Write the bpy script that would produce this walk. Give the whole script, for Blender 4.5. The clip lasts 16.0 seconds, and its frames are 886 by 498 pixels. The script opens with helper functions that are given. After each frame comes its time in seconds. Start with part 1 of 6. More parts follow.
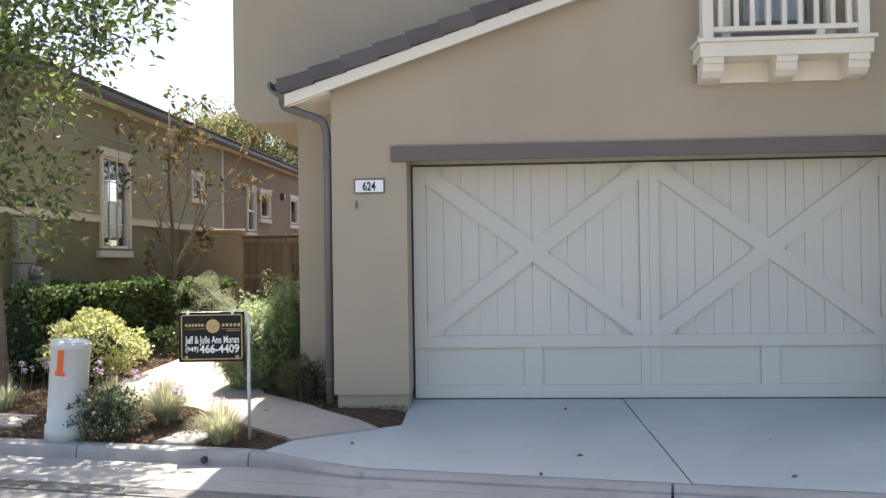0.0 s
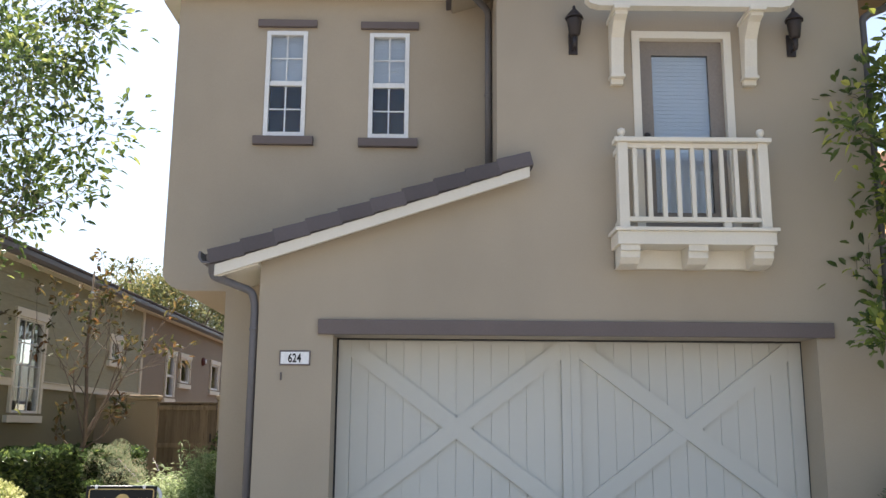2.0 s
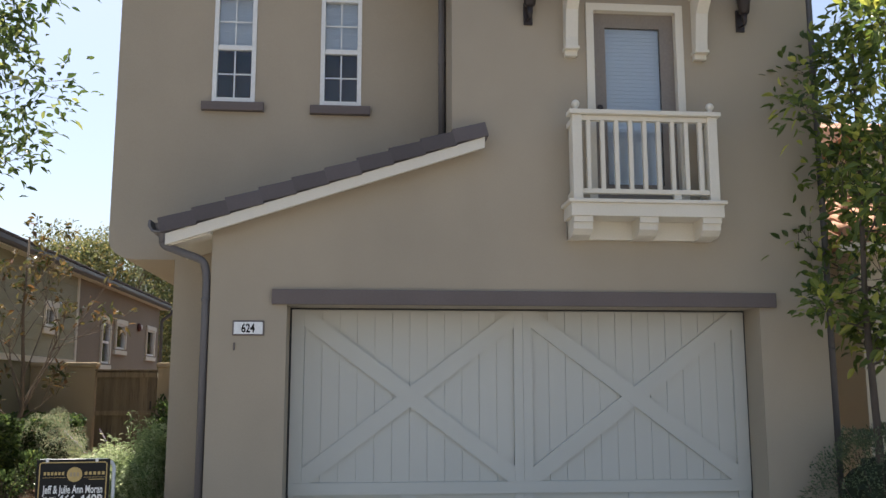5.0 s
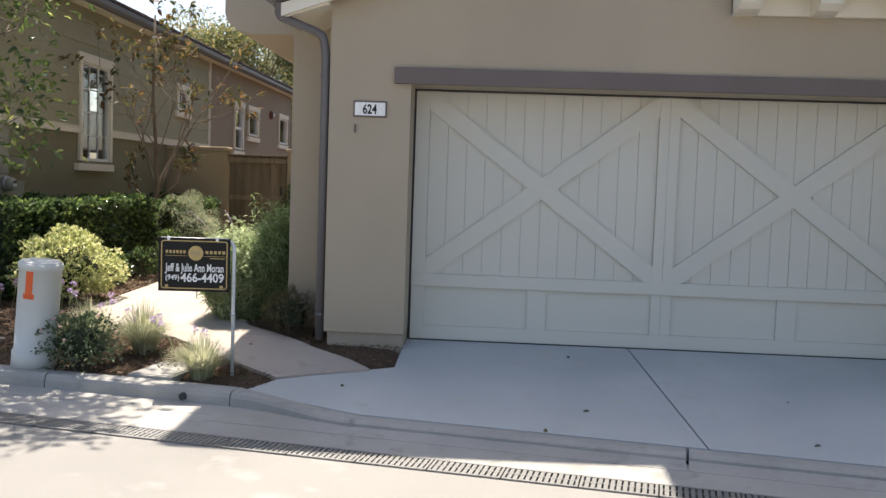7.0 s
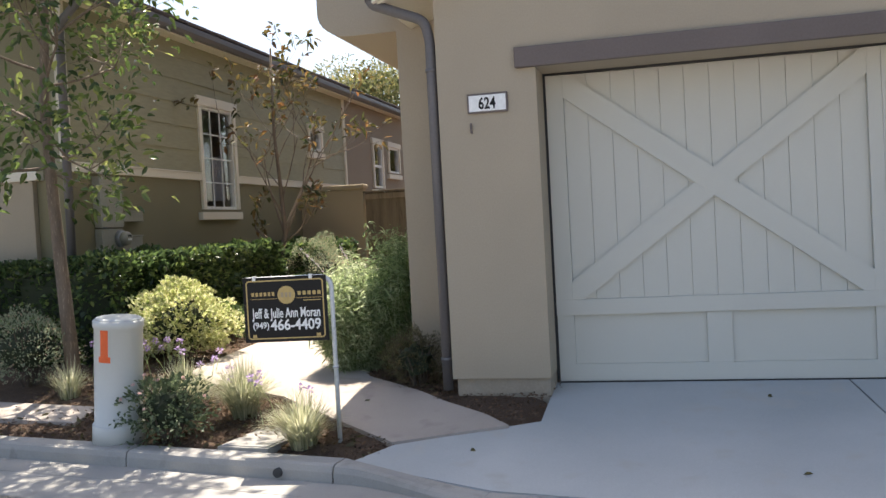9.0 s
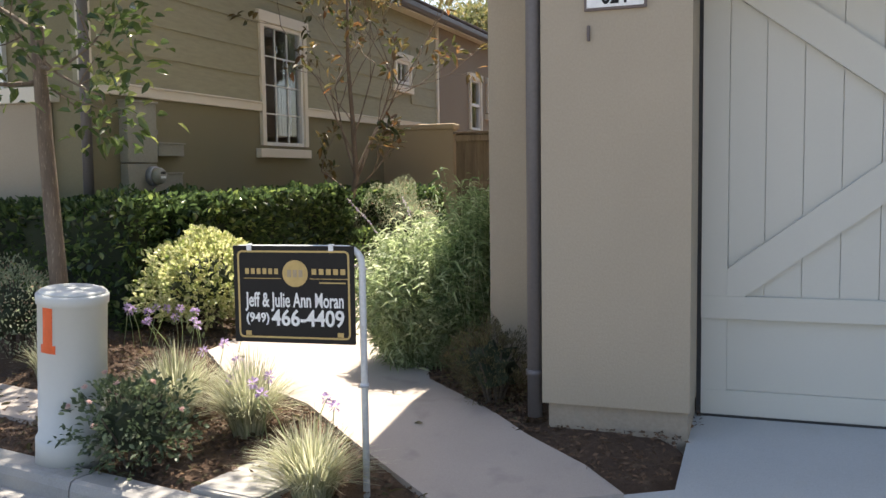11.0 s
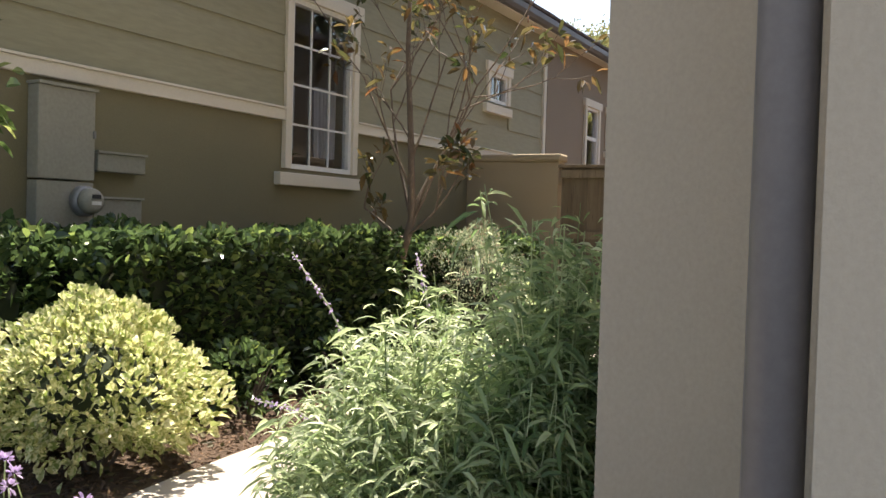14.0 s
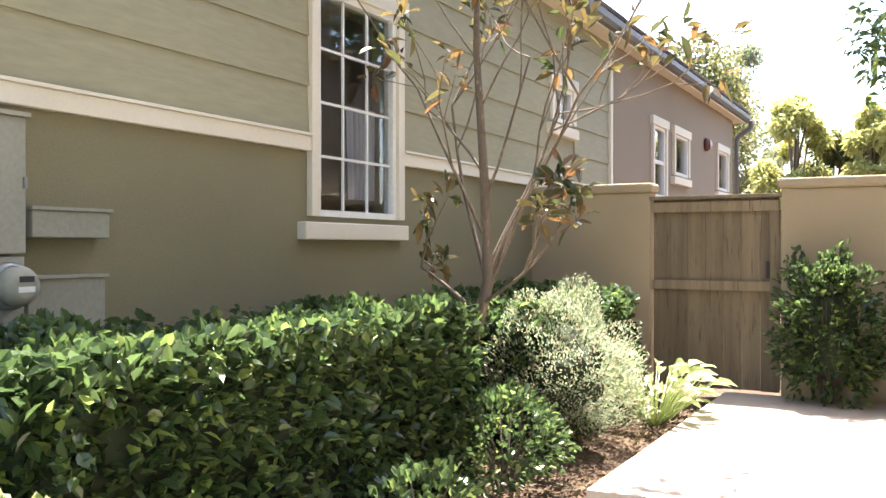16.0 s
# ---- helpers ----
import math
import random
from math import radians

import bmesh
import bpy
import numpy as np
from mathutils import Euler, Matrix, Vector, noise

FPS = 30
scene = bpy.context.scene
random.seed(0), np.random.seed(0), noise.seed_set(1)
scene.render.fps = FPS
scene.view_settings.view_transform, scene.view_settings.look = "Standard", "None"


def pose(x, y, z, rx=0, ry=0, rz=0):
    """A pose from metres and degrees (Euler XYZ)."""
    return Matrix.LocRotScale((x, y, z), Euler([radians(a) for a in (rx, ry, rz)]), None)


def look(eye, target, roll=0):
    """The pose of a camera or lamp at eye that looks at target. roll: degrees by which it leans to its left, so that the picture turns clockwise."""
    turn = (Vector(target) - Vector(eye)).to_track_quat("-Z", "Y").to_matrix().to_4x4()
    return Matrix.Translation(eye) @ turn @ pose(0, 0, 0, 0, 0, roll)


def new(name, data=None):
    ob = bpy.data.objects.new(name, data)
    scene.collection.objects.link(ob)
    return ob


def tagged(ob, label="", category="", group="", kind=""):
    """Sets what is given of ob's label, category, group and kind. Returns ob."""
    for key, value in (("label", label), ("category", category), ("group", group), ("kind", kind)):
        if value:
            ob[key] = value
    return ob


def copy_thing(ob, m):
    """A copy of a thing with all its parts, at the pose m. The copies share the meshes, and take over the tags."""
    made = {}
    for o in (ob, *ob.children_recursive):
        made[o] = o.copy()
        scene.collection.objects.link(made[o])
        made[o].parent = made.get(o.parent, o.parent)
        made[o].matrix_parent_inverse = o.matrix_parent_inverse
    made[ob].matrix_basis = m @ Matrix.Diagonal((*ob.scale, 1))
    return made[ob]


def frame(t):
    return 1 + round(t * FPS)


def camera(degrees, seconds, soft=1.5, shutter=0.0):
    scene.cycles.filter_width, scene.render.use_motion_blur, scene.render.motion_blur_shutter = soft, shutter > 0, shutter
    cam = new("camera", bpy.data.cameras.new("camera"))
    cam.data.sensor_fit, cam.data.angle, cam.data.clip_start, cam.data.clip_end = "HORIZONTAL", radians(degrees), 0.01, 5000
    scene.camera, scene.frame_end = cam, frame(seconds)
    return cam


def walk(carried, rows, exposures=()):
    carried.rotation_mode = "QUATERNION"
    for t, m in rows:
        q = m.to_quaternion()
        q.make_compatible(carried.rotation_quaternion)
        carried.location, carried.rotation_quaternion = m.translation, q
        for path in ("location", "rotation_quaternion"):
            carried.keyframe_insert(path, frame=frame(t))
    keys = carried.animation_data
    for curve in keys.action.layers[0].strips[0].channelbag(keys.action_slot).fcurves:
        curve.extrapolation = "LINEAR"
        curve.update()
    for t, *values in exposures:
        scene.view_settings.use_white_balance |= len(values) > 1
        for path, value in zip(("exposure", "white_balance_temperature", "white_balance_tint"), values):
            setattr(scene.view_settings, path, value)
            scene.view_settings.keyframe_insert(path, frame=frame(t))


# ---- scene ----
cam = camera(52.4, 16.0)
PATH = [
    (0, (1.014, -9.273, 1.428), (0.866, -7.279, 1.451), -0.8),
    (0.5, (1.021, -9.334, 1.437), (1.016, -7.338, 1.564), -0.2),
    (1, (1.07, -9.37, 1.462), (1.14, -7.378, 1.627), 0.8),
    (1.5, (1.112, -9.367, 1.483), (1.132, -7.388, 1.767), 0.8),
    (2, (1.01, -9.397, 1.487), (1.028, -7.436, 1.879), 0.4),
    (2.5, (0.983, -9.423, 1.469), (0.968, -7.489, 1.981), 0.8),
    (3, (0.79, -9.496, 1.502), (0.847, -7.602, 2.14), 1.6),
    (3.5, (0.803, -9.471, 1.432), (1.01, -7.582, 2.057), 1.2),
    (3.7, (0.808, -9.462, 1.442), (1.05, -7.551, 1.978), 0.7),
    (5.8, (0.767, -9.289, 1.595), (0.815, -7.303, 1.824), -0.3),
    (6, (0.772, -9.178, 1.579), (0.784, -7.186, 1.761), -0.2),
    (6.5, (0.794, -8.891, 1.527), (0.726, -6.893, 1.564), 0.2),
    (7, (0.8, -8.65, 1.482), (0.688, -6.658, 1.344), 2.0),
    (7.5, (0.787, -8.456, 1.385), (0.811, -6.459, 1.287), -0.6),
    (7.7, (0.775, -8.315, 1.362), (0.909, -6.324, 1.237), -0.8),
    (8, (0.836, -7.967, 1.317), (0.842, -5.975, 1.142), -0.5),
    (8.5, (0.86, -7.471, 1.263), (0.563, -5.495, 1.187), -2.2),
    (8.7, (0.861, -7.269, 1.265), (0.455, -5.311, 1.213), -3.2),
    (10.8, (0.387, -4.964, 1.273), (-0.245, -3.072, 1.124), -2.2),
    (11, (0.353, -4.74, 1.29), (-0.337, -2.87, 1.125), -0.8),
    (11.5, (0.198, -4.225, 1.277), (-0.575, -2.387, 1.125), -0.5),
    (12, (0.131, -3.72, 1.227), (-0.542, -1.852, 0.988), -2.2),
    (12.5, (-0.05, -3.089, 1.22), (-0.742, -1.237, 0.917), 0.4),
    (13, (-0.264, -2.501, 1.208), (-0.965, -0.645, 0.952), -1.3),
    (13.5, (-0.439, -1.902, 1.217), (-1.225, -0.076, 0.998), 1.3),
    (14, (-0.727, -1.242, 1.238), (-1.648, 0.532, 1.179), 1.6),
    (14.5, (-1.008, -0.717, 1.296), (-1.981, 1.027, 1.198), -0.1),
    (15, (-1.304, -0.302, 1.423), (-2.269, 1.45, 1.389), 0.9),
    (15.5, (-1.818, 0.117, 1.481), (-2.812, 1.852, 1.515), -1.5),
    (16, (-2.199, 0.522, 1.482), (-3.149, 2.282, 1.48), 0.0),
]
EXPOSURES = [(0, 1.48, 6750, 12), (2.4, 1.2, 6650, 11.5), (3.5, 0.76, 6550, 9), (5.8, 1.0, 6800, 12), (6.7, 1.1, 6800, 12), (8.0, 0.95, 6700, 12), (8.5, 1.12, 6750, 12.5), (11, 1.35, 6850, 12.5), (12.5, 1.45, 6800, 12.5), (13.5, 1.38, 6850, 12), (14.5, 1.62, 6800, 11.5), (15.5, 2.35, 6700, 11.5), (16, 2.7, 6550, 11.5)]
walk(cam, [(t, look(eye, target, roll)) for t, eye, target, roll in PATH], EXPOSURES)

# ---------- light ----------
SUN_EL, SUN_AZ = 66.3, 17.0          # degrees; azimuth to the left of +y
world = bpy.data.worlds.new("sky")
scene.world = world
world.use_nodes = True
wn = world.node_tree
sky = wn.nodes.new("ShaderNodeTexSky")
sky.sky_type = 'NISHITA'
sky.sun_disc = False
sky.sun_elevation = radians(SUN_EL)
sky.sun_rotation = radians(-SUN_AZ)
sky.air_density, sky.dust_density, sky.ozone_density = 1.0, 2.4, 1.1
wn.nodes["Background"].inputs["Strength"].default_value = 0.112
wn.links.new(sky.outputs[0], wn.nodes["Background"].inputs["Color"])
sun_data = bpy.data.lights.new("sun", 'SUN')
sun_data.energy, sun_data.angle, sun_data.color = 5.0, radians(0.53), (1.0, 0.94, 0.84)
sun = new("sun", sun_data)
_e, _a = radians(SUN_EL), radians(SUN_AZ)
sun.matrix_world = look((-math.sin(_a) * math.cos(_e) * 60, math.cos(_a) * math.cos(_e) * 60, math.sin(_e) * 60), (0, 0, 0))

# ---------- materials ----------
def ramp_mix(nt, fac, a, b):
    m = nt.nodes.new("ShaderNodeMix")
    m.data_type = 'RGBA'
    m.inputs["A"].default_value, m.inputs["B"].default_value = (*a, 1), (*b, 1)
    nt.links.new(fac, m.inputs["Factor"])
    return m.outputs["Result"]


def surface(name, a, b, rough=0.8, grain=60.0, stain=1.2, bump=0.3, metal=0.0, c=None, stretch=(1, 1, 1), depth=0.004, spec=0.5, island=0.0, random_ob=0.0, vary=0.1):
    """A painted, plastered or stony surface: two base colours mixed by wide stains and by fine grain, with fine relief."""
    m = bpy.data.materials.new(name)
    m.use_nodes = True
    nt = m.node_tree
    p = nt.nodes["Principled BSDF"]
    tc = nt.nodes.new("ShaderNodeTexCoord")
    mp = nt.nodes.new("ShaderNodeMapping")
    mp.inputs["Scale"].default_value = stretch
    nt.links.new(tc.outputs["Object"], mp.inputs[0])
    wide = nt.nodes.new("ShaderNodeTexNoise")
    wide.inputs["Scale"].default_value, wide.inputs["Detail"].default_value = stain, 5
    fine = nt.nodes.new("ShaderNodeTexNoise")
    fine.inputs["Scale"].default_value, fine.inputs["Detail"].default_value, fine.inputs["Roughness"].default_value = grain, 6, 0.65
    for n in (wide, fine):
        nt.links.new(mp.outputs[0], n.inputs["Vector"])
    r = nt.nodes.new("ShaderNodeMapRange")
    r.inputs["From Min"].default_value, r.inputs["From Max"].default_value = 0.32, 0.68
    nt.links.new(wide.outputs["Fac"], r.inputs[0])
    col = ramp_mix(nt, r.outputs[0], a, b)
    g = nt.nodes.new("ShaderNodeMapRange")
    g.inputs["From Min"].default_value, g.inputs["From Max"].default_value = 0.3, 0.7
    g.inputs["To Min"].default_value, g.inputs["To Max"].default_value = 1 - vary, 1 + vary
    nt.links.new(fine.outputs["Fac"], g.inputs[0])
    hsv = nt.nodes.new("ShaderNodeHueSaturation")
    nt.links.new(col, hsv.inputs["Color"])
    val = g.outputs[0]
    src = None
    if island:
        src, amount = nt.nodes.new("ShaderNodeNewGeometry").outputs["Random Per Island"], island
    if random_ob:
        src, amount = nt.nodes.new("ShaderNodeObjectInfo").outputs["Random"], random_ob
    if src:
        q = nt.nodes.new("ShaderNodeMapRange")
        q.inputs["To Min"].default_value, q.inputs["To Max"].default_value = 1 - amount, 1 + amount
        nt.links.new(src, q.inputs[0])
        mul = nt.nodes.new("ShaderNodeMath")
        mul.operation = 'MULTIPLY'
        nt.links.new(val, mul.inputs[0])
        nt.links.new(q.outputs[0], mul.inputs[1])
        val = mul.outputs[0]
    nt.links.new(val, hsv.inputs["Value"])
    out = hsv.outputs[0]
    if c:
        sp = nt.nodes.new("ShaderNodeTexNoise")
        sp.inputs["Scale"].default_value, sp.inputs["Detail"].default_value = stain * 5, 8
        nt.links.new(mp.outputs[0], sp.inputs["Vector"])
        w = nt.nodes.new("ShaderNodeMapRange")
        w.inputs["From Min"].default_value, w.inputs["From Max"].default_value = 0.58, 0.72
        nt.links.new(sp.outputs["Fac"], w.inputs[0])
        mx = nt.nodes.new("ShaderNodeMix")
        mx.data_type = 'RGBA'
        nt.links.new(w.outputs[0], mx.inputs["Factor"])
        nt.links.new(out, mx.inputs["A"])
        mx.inputs["B"].default_value = (*c, 1)
        out = mx.outputs["Result"]
    nt.links.new(out, p.inputs["Base Color"])
    p.inputs["Roughness"].default_value, p.inputs["Metallic"].default_value = rough, metal
    p.inputs["Specular IOR Level"].default_value = spec
    bp = nt.nodes.new("ShaderNodeBump")
    bp.inputs["Strength"].default_value, bp.inputs["Distance"].default_value = bump, depth
    nt.links.new(fine.outputs["Fac"], bp.inputs["Height"])
    nt.links.new(bp.outputs[0], p.inputs["Normal"])
    return m


def leafy(name, dark, light, rough=0.4, glow=0.4, tip=None, edge=None):
    """Leaves: colour varies from leaf to leaf, and light passes through."""
    m = bpy.data.materials.new(name)
    m.use_nodes = True
    nt = m.node_tree
    p = nt.nodes["Principled BSDF"]
    geo = nt.nodes.new("ShaderNodeNewGeometry")
    r = nt.nodes.new("ShaderNodeValToRGB")
    r.color_ramp.elements[0].color, r.color_ramp.elements[1].color = (*dark, 1), (*light, 1)
    if tip:
        e = r.color_ramp.elements.new(0.82)
        e.color = (*light, 1)
        r.color_ramp.elements[2].color = (*tip, 1)
    nt.links.new(geo.outputs["Random Per Island"], r.inputs[0])
    col = r.outputs[0]
    if edge:
        tc = nt.nodes.new("ShaderNodeTexCoord")
        no = nt.nodes.new("ShaderNodeTexNoise")
        no.inputs["Scale"].default_value = 45
        nt.links.new(tc.outputs["Object"], no.inputs["Vector"])
        w = nt.nodes.new("ShaderNodeMapRange")
        w.inputs["From Min"].default_value, w.inputs["From Max"].default_value = 0.46, 0.56
        nt.links.new(no.outputs["Fac"], w.inputs[0])
        mx = nt.nodes.new("ShaderNodeMix")
        mx.data_type = 'RGBA'
        nt.links.new(w.outputs[0], mx.inputs["Factor"])
        nt.links.new(col, mx.inputs["A"])
        mx.inputs["B"].default_value = (*edge, 1)
        col = mx.outputs["Result"]
    nt.links.new(col, p.inputs["Base Color"])
    p.inputs["Roughness"].default_value = rough
    tr = nt.nodes.new("ShaderNodeBsdfTranslucent")
    hs = nt.nodes.new("ShaderNodeHueSaturation")
    hs.inputs["Saturation"].default_value, hs.inputs["Value"].default_value = 1.05, 1.7
    nt.links.new(col, hs.inputs["Color"])
    nt.links.new(hs.outputs[0], tr.inputs["Color"])
    mix = nt.nodes.new("ShaderNodeMixShader")
    mix.inputs[0].default_value = glow
    nt.links.new(p.outputs[0], mix.inputs[1])
    nt.links.new(tr.outputs[0], mix.inputs[2])
    nt.links.new(mix.outputs[0], nt.nodes["Material Output"].inputs["Surface"])
    return m


def glass(name):
    m = bpy.data.materials.new(name)
    m.use_nodes = True
    p = m.node_tree.nodes["Principled BSDF"]
    p.inputs["Transmission Weight"].default_value = 1.0
    p.inputs["Roughness"].default_value = 0.01
    p.inputs["IOR"].default_value = 1.48
    p.inputs["Base Color"].default_value = (0.86, 0.9, 0.92, 1)
    return m


STUCCO = surface("house_stucco", (0.425, 0.362, 0.272), (0.36, 0.306, 0.23), 0.92, 95, 0.55, 0.4, stretch=(1, 1, 0.75), depth=0.006, vary=0.055)
STUCCO_NB = surface("olive_stucco", (0.24, 0.215, 0.13), (0.215, 0.192, 0.117), 0.92, 110, 0.7, 0.5, depth=0.006)
STUCCO_NB2 = surface("brown_stucco", (0.285, 0.23, 0.17), (0.255, 0.205, 0.152), 0.92, 110, 0.7, 0.4)
SIDING = surface("sage_siding", (0.315, 0.297, 0.195), (0.29, 0.273, 0.178), 0.7, 30, 0.8, 0.25, stretch=(1, 0.15, 1), depth=0.002)
FOOTING = surface("footing_cement", (0.37, 0.31, 0.24), (0.33, 0.275, 0.21), 0.92, 60, 2.5, 0.5, c=(0.33, 0.29, 0.225), depth=0.006)
CREAM_WALL = surface("cream_stucco", (0.62, 0.56, 0.42), (0.58, 0.52, 0.39), 0.9, 100, 0.8, 0.4)
GARDEN_WALL = surface("tan_garden_stucco", (0.40, 0.325, 0.215), (0.37, 0.295, 0.195), 0.92, 90, 0.9, 0.5, depth=0.006)
TRIM = surface("cream_trim_paint", (0.74, 0.69, 0.58), (0.70, 0.65, 0.54), 0.6, 50, 1.5, 0.12, vary=0.04)
WHITE = surface("white_frame_paint", (0.80, 0.80, 0.77), (0.76, 0.76, 0.73), 0.45, 40, 2, 0.08)
MAUVE = surface("brown_trim_paint", (0.155, 0.125, 0.115), (0.135, 0.11, 0.10), 0.75, 60, 1.2, 0.3)
DOOR_PAINT = surface("door_paint", (0.585, 0.572, 0.505), (0.55, 0.54, 0.48), 0.6, 90, 0.6, 0.05, vary=0.012)
GROOVE = surface("dark_gap", (0.05, 0.05, 0.05), (0.035, 0.035, 0.035), 0.8, 40, 2, 0.1)
SEAL = surface("black_rubber", (0.03, 0.03, 0.03), (0.022, 0.022, 0.022), 0.6, 40, 2, 0.1)
TILE = surface("roof_tile_concrete", (0.11, 0.095, 0.095), (0.085, 0.075, 0.078), 0.85, 70, 2.2, 0.5, random_ob=0.22)
TERRACOTTA = surface("terracotta_tile", (0.50, 0.27, 0.16), (0.40, 0.20, 0.12), 0.8, 60, 2.2, 0.4, island=0.25)
PIPE = surface("pipe_paint", (0.14, 0.132, 0.134), (0.122, 0.115, 0.118), 0.5, 50, 1.2, 0.12)
CONCRETE = surface("drive_concrete", (0.46, 0.475, 0.465), (0.38, 0.40, 0.398), 0.85, 130, 0.8, 0.35, c=(0.42, 0.42, 0.395))
KERB = surface("kerb_concrete", (0.38, 0.365, 0.335), (0.305, 0.292, 0.268), 0.9, 120, 1.3, 0.5, c=(0.27, 0.26, 0.235))
WALKWAY = surface("walk_concrete", (0.42, 0.365, 0.315), (0.36, 0.312, 0.27), 0.9, 140, 1.0, 0.4, c=(0.33, 0.285, 0.25))
ASPHALT = surface("worn_asphalt", (0.25, 0.241, 0.224), (0.205, 0.198, 0.184), 0.9, 160, 0.5, 0.6, c=(0.30, 0.29, 0.27))
MULCH = surface("bark_mulch", (0.115, 0.07, 0.042), (0.07, 0.043, 0.027), 0.95, 45, 2.5, 1.0, c=(0.17, 0.115, 0.07), depth=0.03)
CHIP = surface("bark_chip", (0.15, 0.09, 0.052), (0.10, 0.06, 0.036), 0.95, 60, 3, 0.5, island=0.55)
IRON = surface("cast_iron", (0.25, 0.247, 0.24), (0.19, 0.187, 0.183), 0.5, 60, 2, 0.4, metal=0.6)
# asphalt with the gutter's shadow put into its colour
SHADOWED_ASPHALT = surface("shadowed_asphalt", (0.065, 0.065, 0.066), (0.045, 0.045, 0.046), 0.85, 120, 1.5, 0.5)
DARK_METAL = surface("bronze_metal", (0.045, 0.035, 0.032), (0.035, 0.028, 0.026), 0.5, 60, 2, 0.2, metal=0.3)
FENCE = surface("weathered_wood", (0.235, 0.185, 0.12), (0.165, 0.125, 0.08), 0.85, 22, 1.2, 0.6, stretch=(9, 9, 0.6), c=(0.09, 0.06, 0.04), random_ob=0.2)
PLASTIC = surface("pale_plastic", (0.56, 0.575, 0.55), (0.53, 0.545, 0.52), 0.5, 40, 2.5, 0.03, vary=0.015)
ORANGE = surface("orange_label", (0.75, 0.12, 0.025), (0.68, 0.10, 0.02), 0.5, 30, 3, 0.05)
BLACK = surface("sign_black", (0.018, 0.017, 0.016), (0.014, 0.013, 0.013), 0.5, 30, 3, 0.05, spec=0.2)
GOLD = surface("sign_gold", (0.52, 0.37, 0.14), (0.48, 0.34, 0.12), 0.5, 30, 3, 0.05)
SIGN_WHITE = surface("sign_white", (0.82, 0.82, 0.80), (0.8, 0.8, 0.78), 0.5, 30, 3, 0.05)
POST_WHITE = surface("white_steel_tube", (0.62, 0.64, 0.65), (0.56, 0.58, 0.59), 0.35, 40, 4, 0.05, c=(0.42, 0.42, 0.41))
GREY_BOX = surface("grey_green_metal", (0.335, 0.33, 0.275), (0.315, 0.31, 0.255), 0.55, 40, 2, 0.1)
STEEL = surface("meter_grey", (0.30, 0.31, 0.32), (0.26, 0.27, 0.28), 0.35, 40, 3, 0.1, metal=0.3)
BLIND = surface("white_blind", (0.80, 0.82, 0.85), (0.77, 0.79, 0.82), 0.6, 30, 2, 0.05)
CURTAIN = surface("white_curtain", (0.55, 0.55, 0.58), (0.48, 0.48, 0.51), 0.9, 60, 2, 0.2)
DOOR_TAUPE = surface("taupe_door_paint", (0.24, 0.205, 0.17), (0.225, 0.19, 0.16), 0.55, 40, 2, 0.1)
RED = surface("red_bell", (0.13, 0.035, 0.03), (0.11, 0.03, 0.025), 0.5, 40, 2, 0.1)
BARK = surface("grey_bark", (0.20, 0.155, 0.115), (0.13, 0.10, 0.075), 0.9, 40, 6, 0.8, stretch=(3, 3, 0.6), c=(0.36, 0.28, 0.20), depth=0.01)
BARK_DARK = surface("dark_bark", (0.11, 0.085, 0.065), (0.075, 0.058, 0.045), 0.9, 40, 6, 0.6, stretch=(3, 3, 0.6), depth=0.008)
GLASS = glass("window_glass")
LEAF_HEDGE = leafy("hedge_leaf", (0.032, 0.052, 0.026), (0.095, 0.145, 0.052), 0.18, 0.36, tip=(0.23, 0.29, 0.09))
# near-black green: colours the shade deep inside hedges and shrubs
SHADE_CORE = surface("inner_shade", (0.03, 0.042, 0.018), (0.018, 0.026, 0.012), 0.95, 40, 3, 0.6)
LEAF_VAR = leafy("variegated_leaf", (0.18, 0.235, 0.06), (0.32, 0.36, 0.135), 0.4, 0.32, tip=(0.44, 0.44, 0.18), edge=(0.62, 0.60, 0.36))
LEAF_SALVIA = leafy("sage_leaf", (0.12, 0.17, 0.075), (0.42, 0.47, 0.28), 0.5, 0.5, tip=(0.60, 0.62, 0.45))
# greener sage leaf, also darkened for the plant in the house's shade
LEAF_SHADED_SAGE = leafy("shaded_green_sage", (0.10, 0.16, 0.062), (0.34, 0.41, 0.21), 0.5, 0.5, tip=(0.52, 0.56, 0.37))
LEAF_TREE = leafy("tree_leaf", (0.03, 0.055, 0.02), (0.105, 0.145, 0.045), 0.18, 0.4, tip=(0.33, 0.35, 0.12))
LEAF_TREE_R = leafy("bright_tree_leaf", (0.04, 0.07, 0.02), (0.16, 0.21, 0.045), 0.35, 0.45, tip=(0.48, 0.47, 0.11))
LEAF_MAG = leafy("magnolia_leaf", (0.04, 0.058, 0.022), (0.14, 0.10, 0.042), 0.13, 0.33, tip=(0.20, 0.095, 0.042))
LEAF_GREY = leafy("grey_green_leaf", (0.15, 0.20, 0.12), (0.35, 0.38, 0.26), 0.6, 0.35, tip=(0.38, 0.25, 0.19))
LEAF_GRASS = leafy("striped_grass_blade", (0.21, 0.23, 0.125), (0.60, 0.58, 0.43), 0.5, 0.45)
LEAF_BIG = leafy("tropical_leaf", (0.17, 0.22, 0.08), (0.42, 0.46, 0.24), 0.3, 0.4)
LEAF_FAR = leafy("far_leaf", (0.07, 0.09, 0.04), (0.20, 0.20, 0.085), 0.6, 0.4, tip=(0.40, 0.31, 0.13))
LEAF_FAR_G = leafy("far_grey_leaf", (0.13, 0.16, 0.10), (0.27, 0.29, 0.19), 0.6, 0.4, tip=(0.42, 0.38, 0.22))
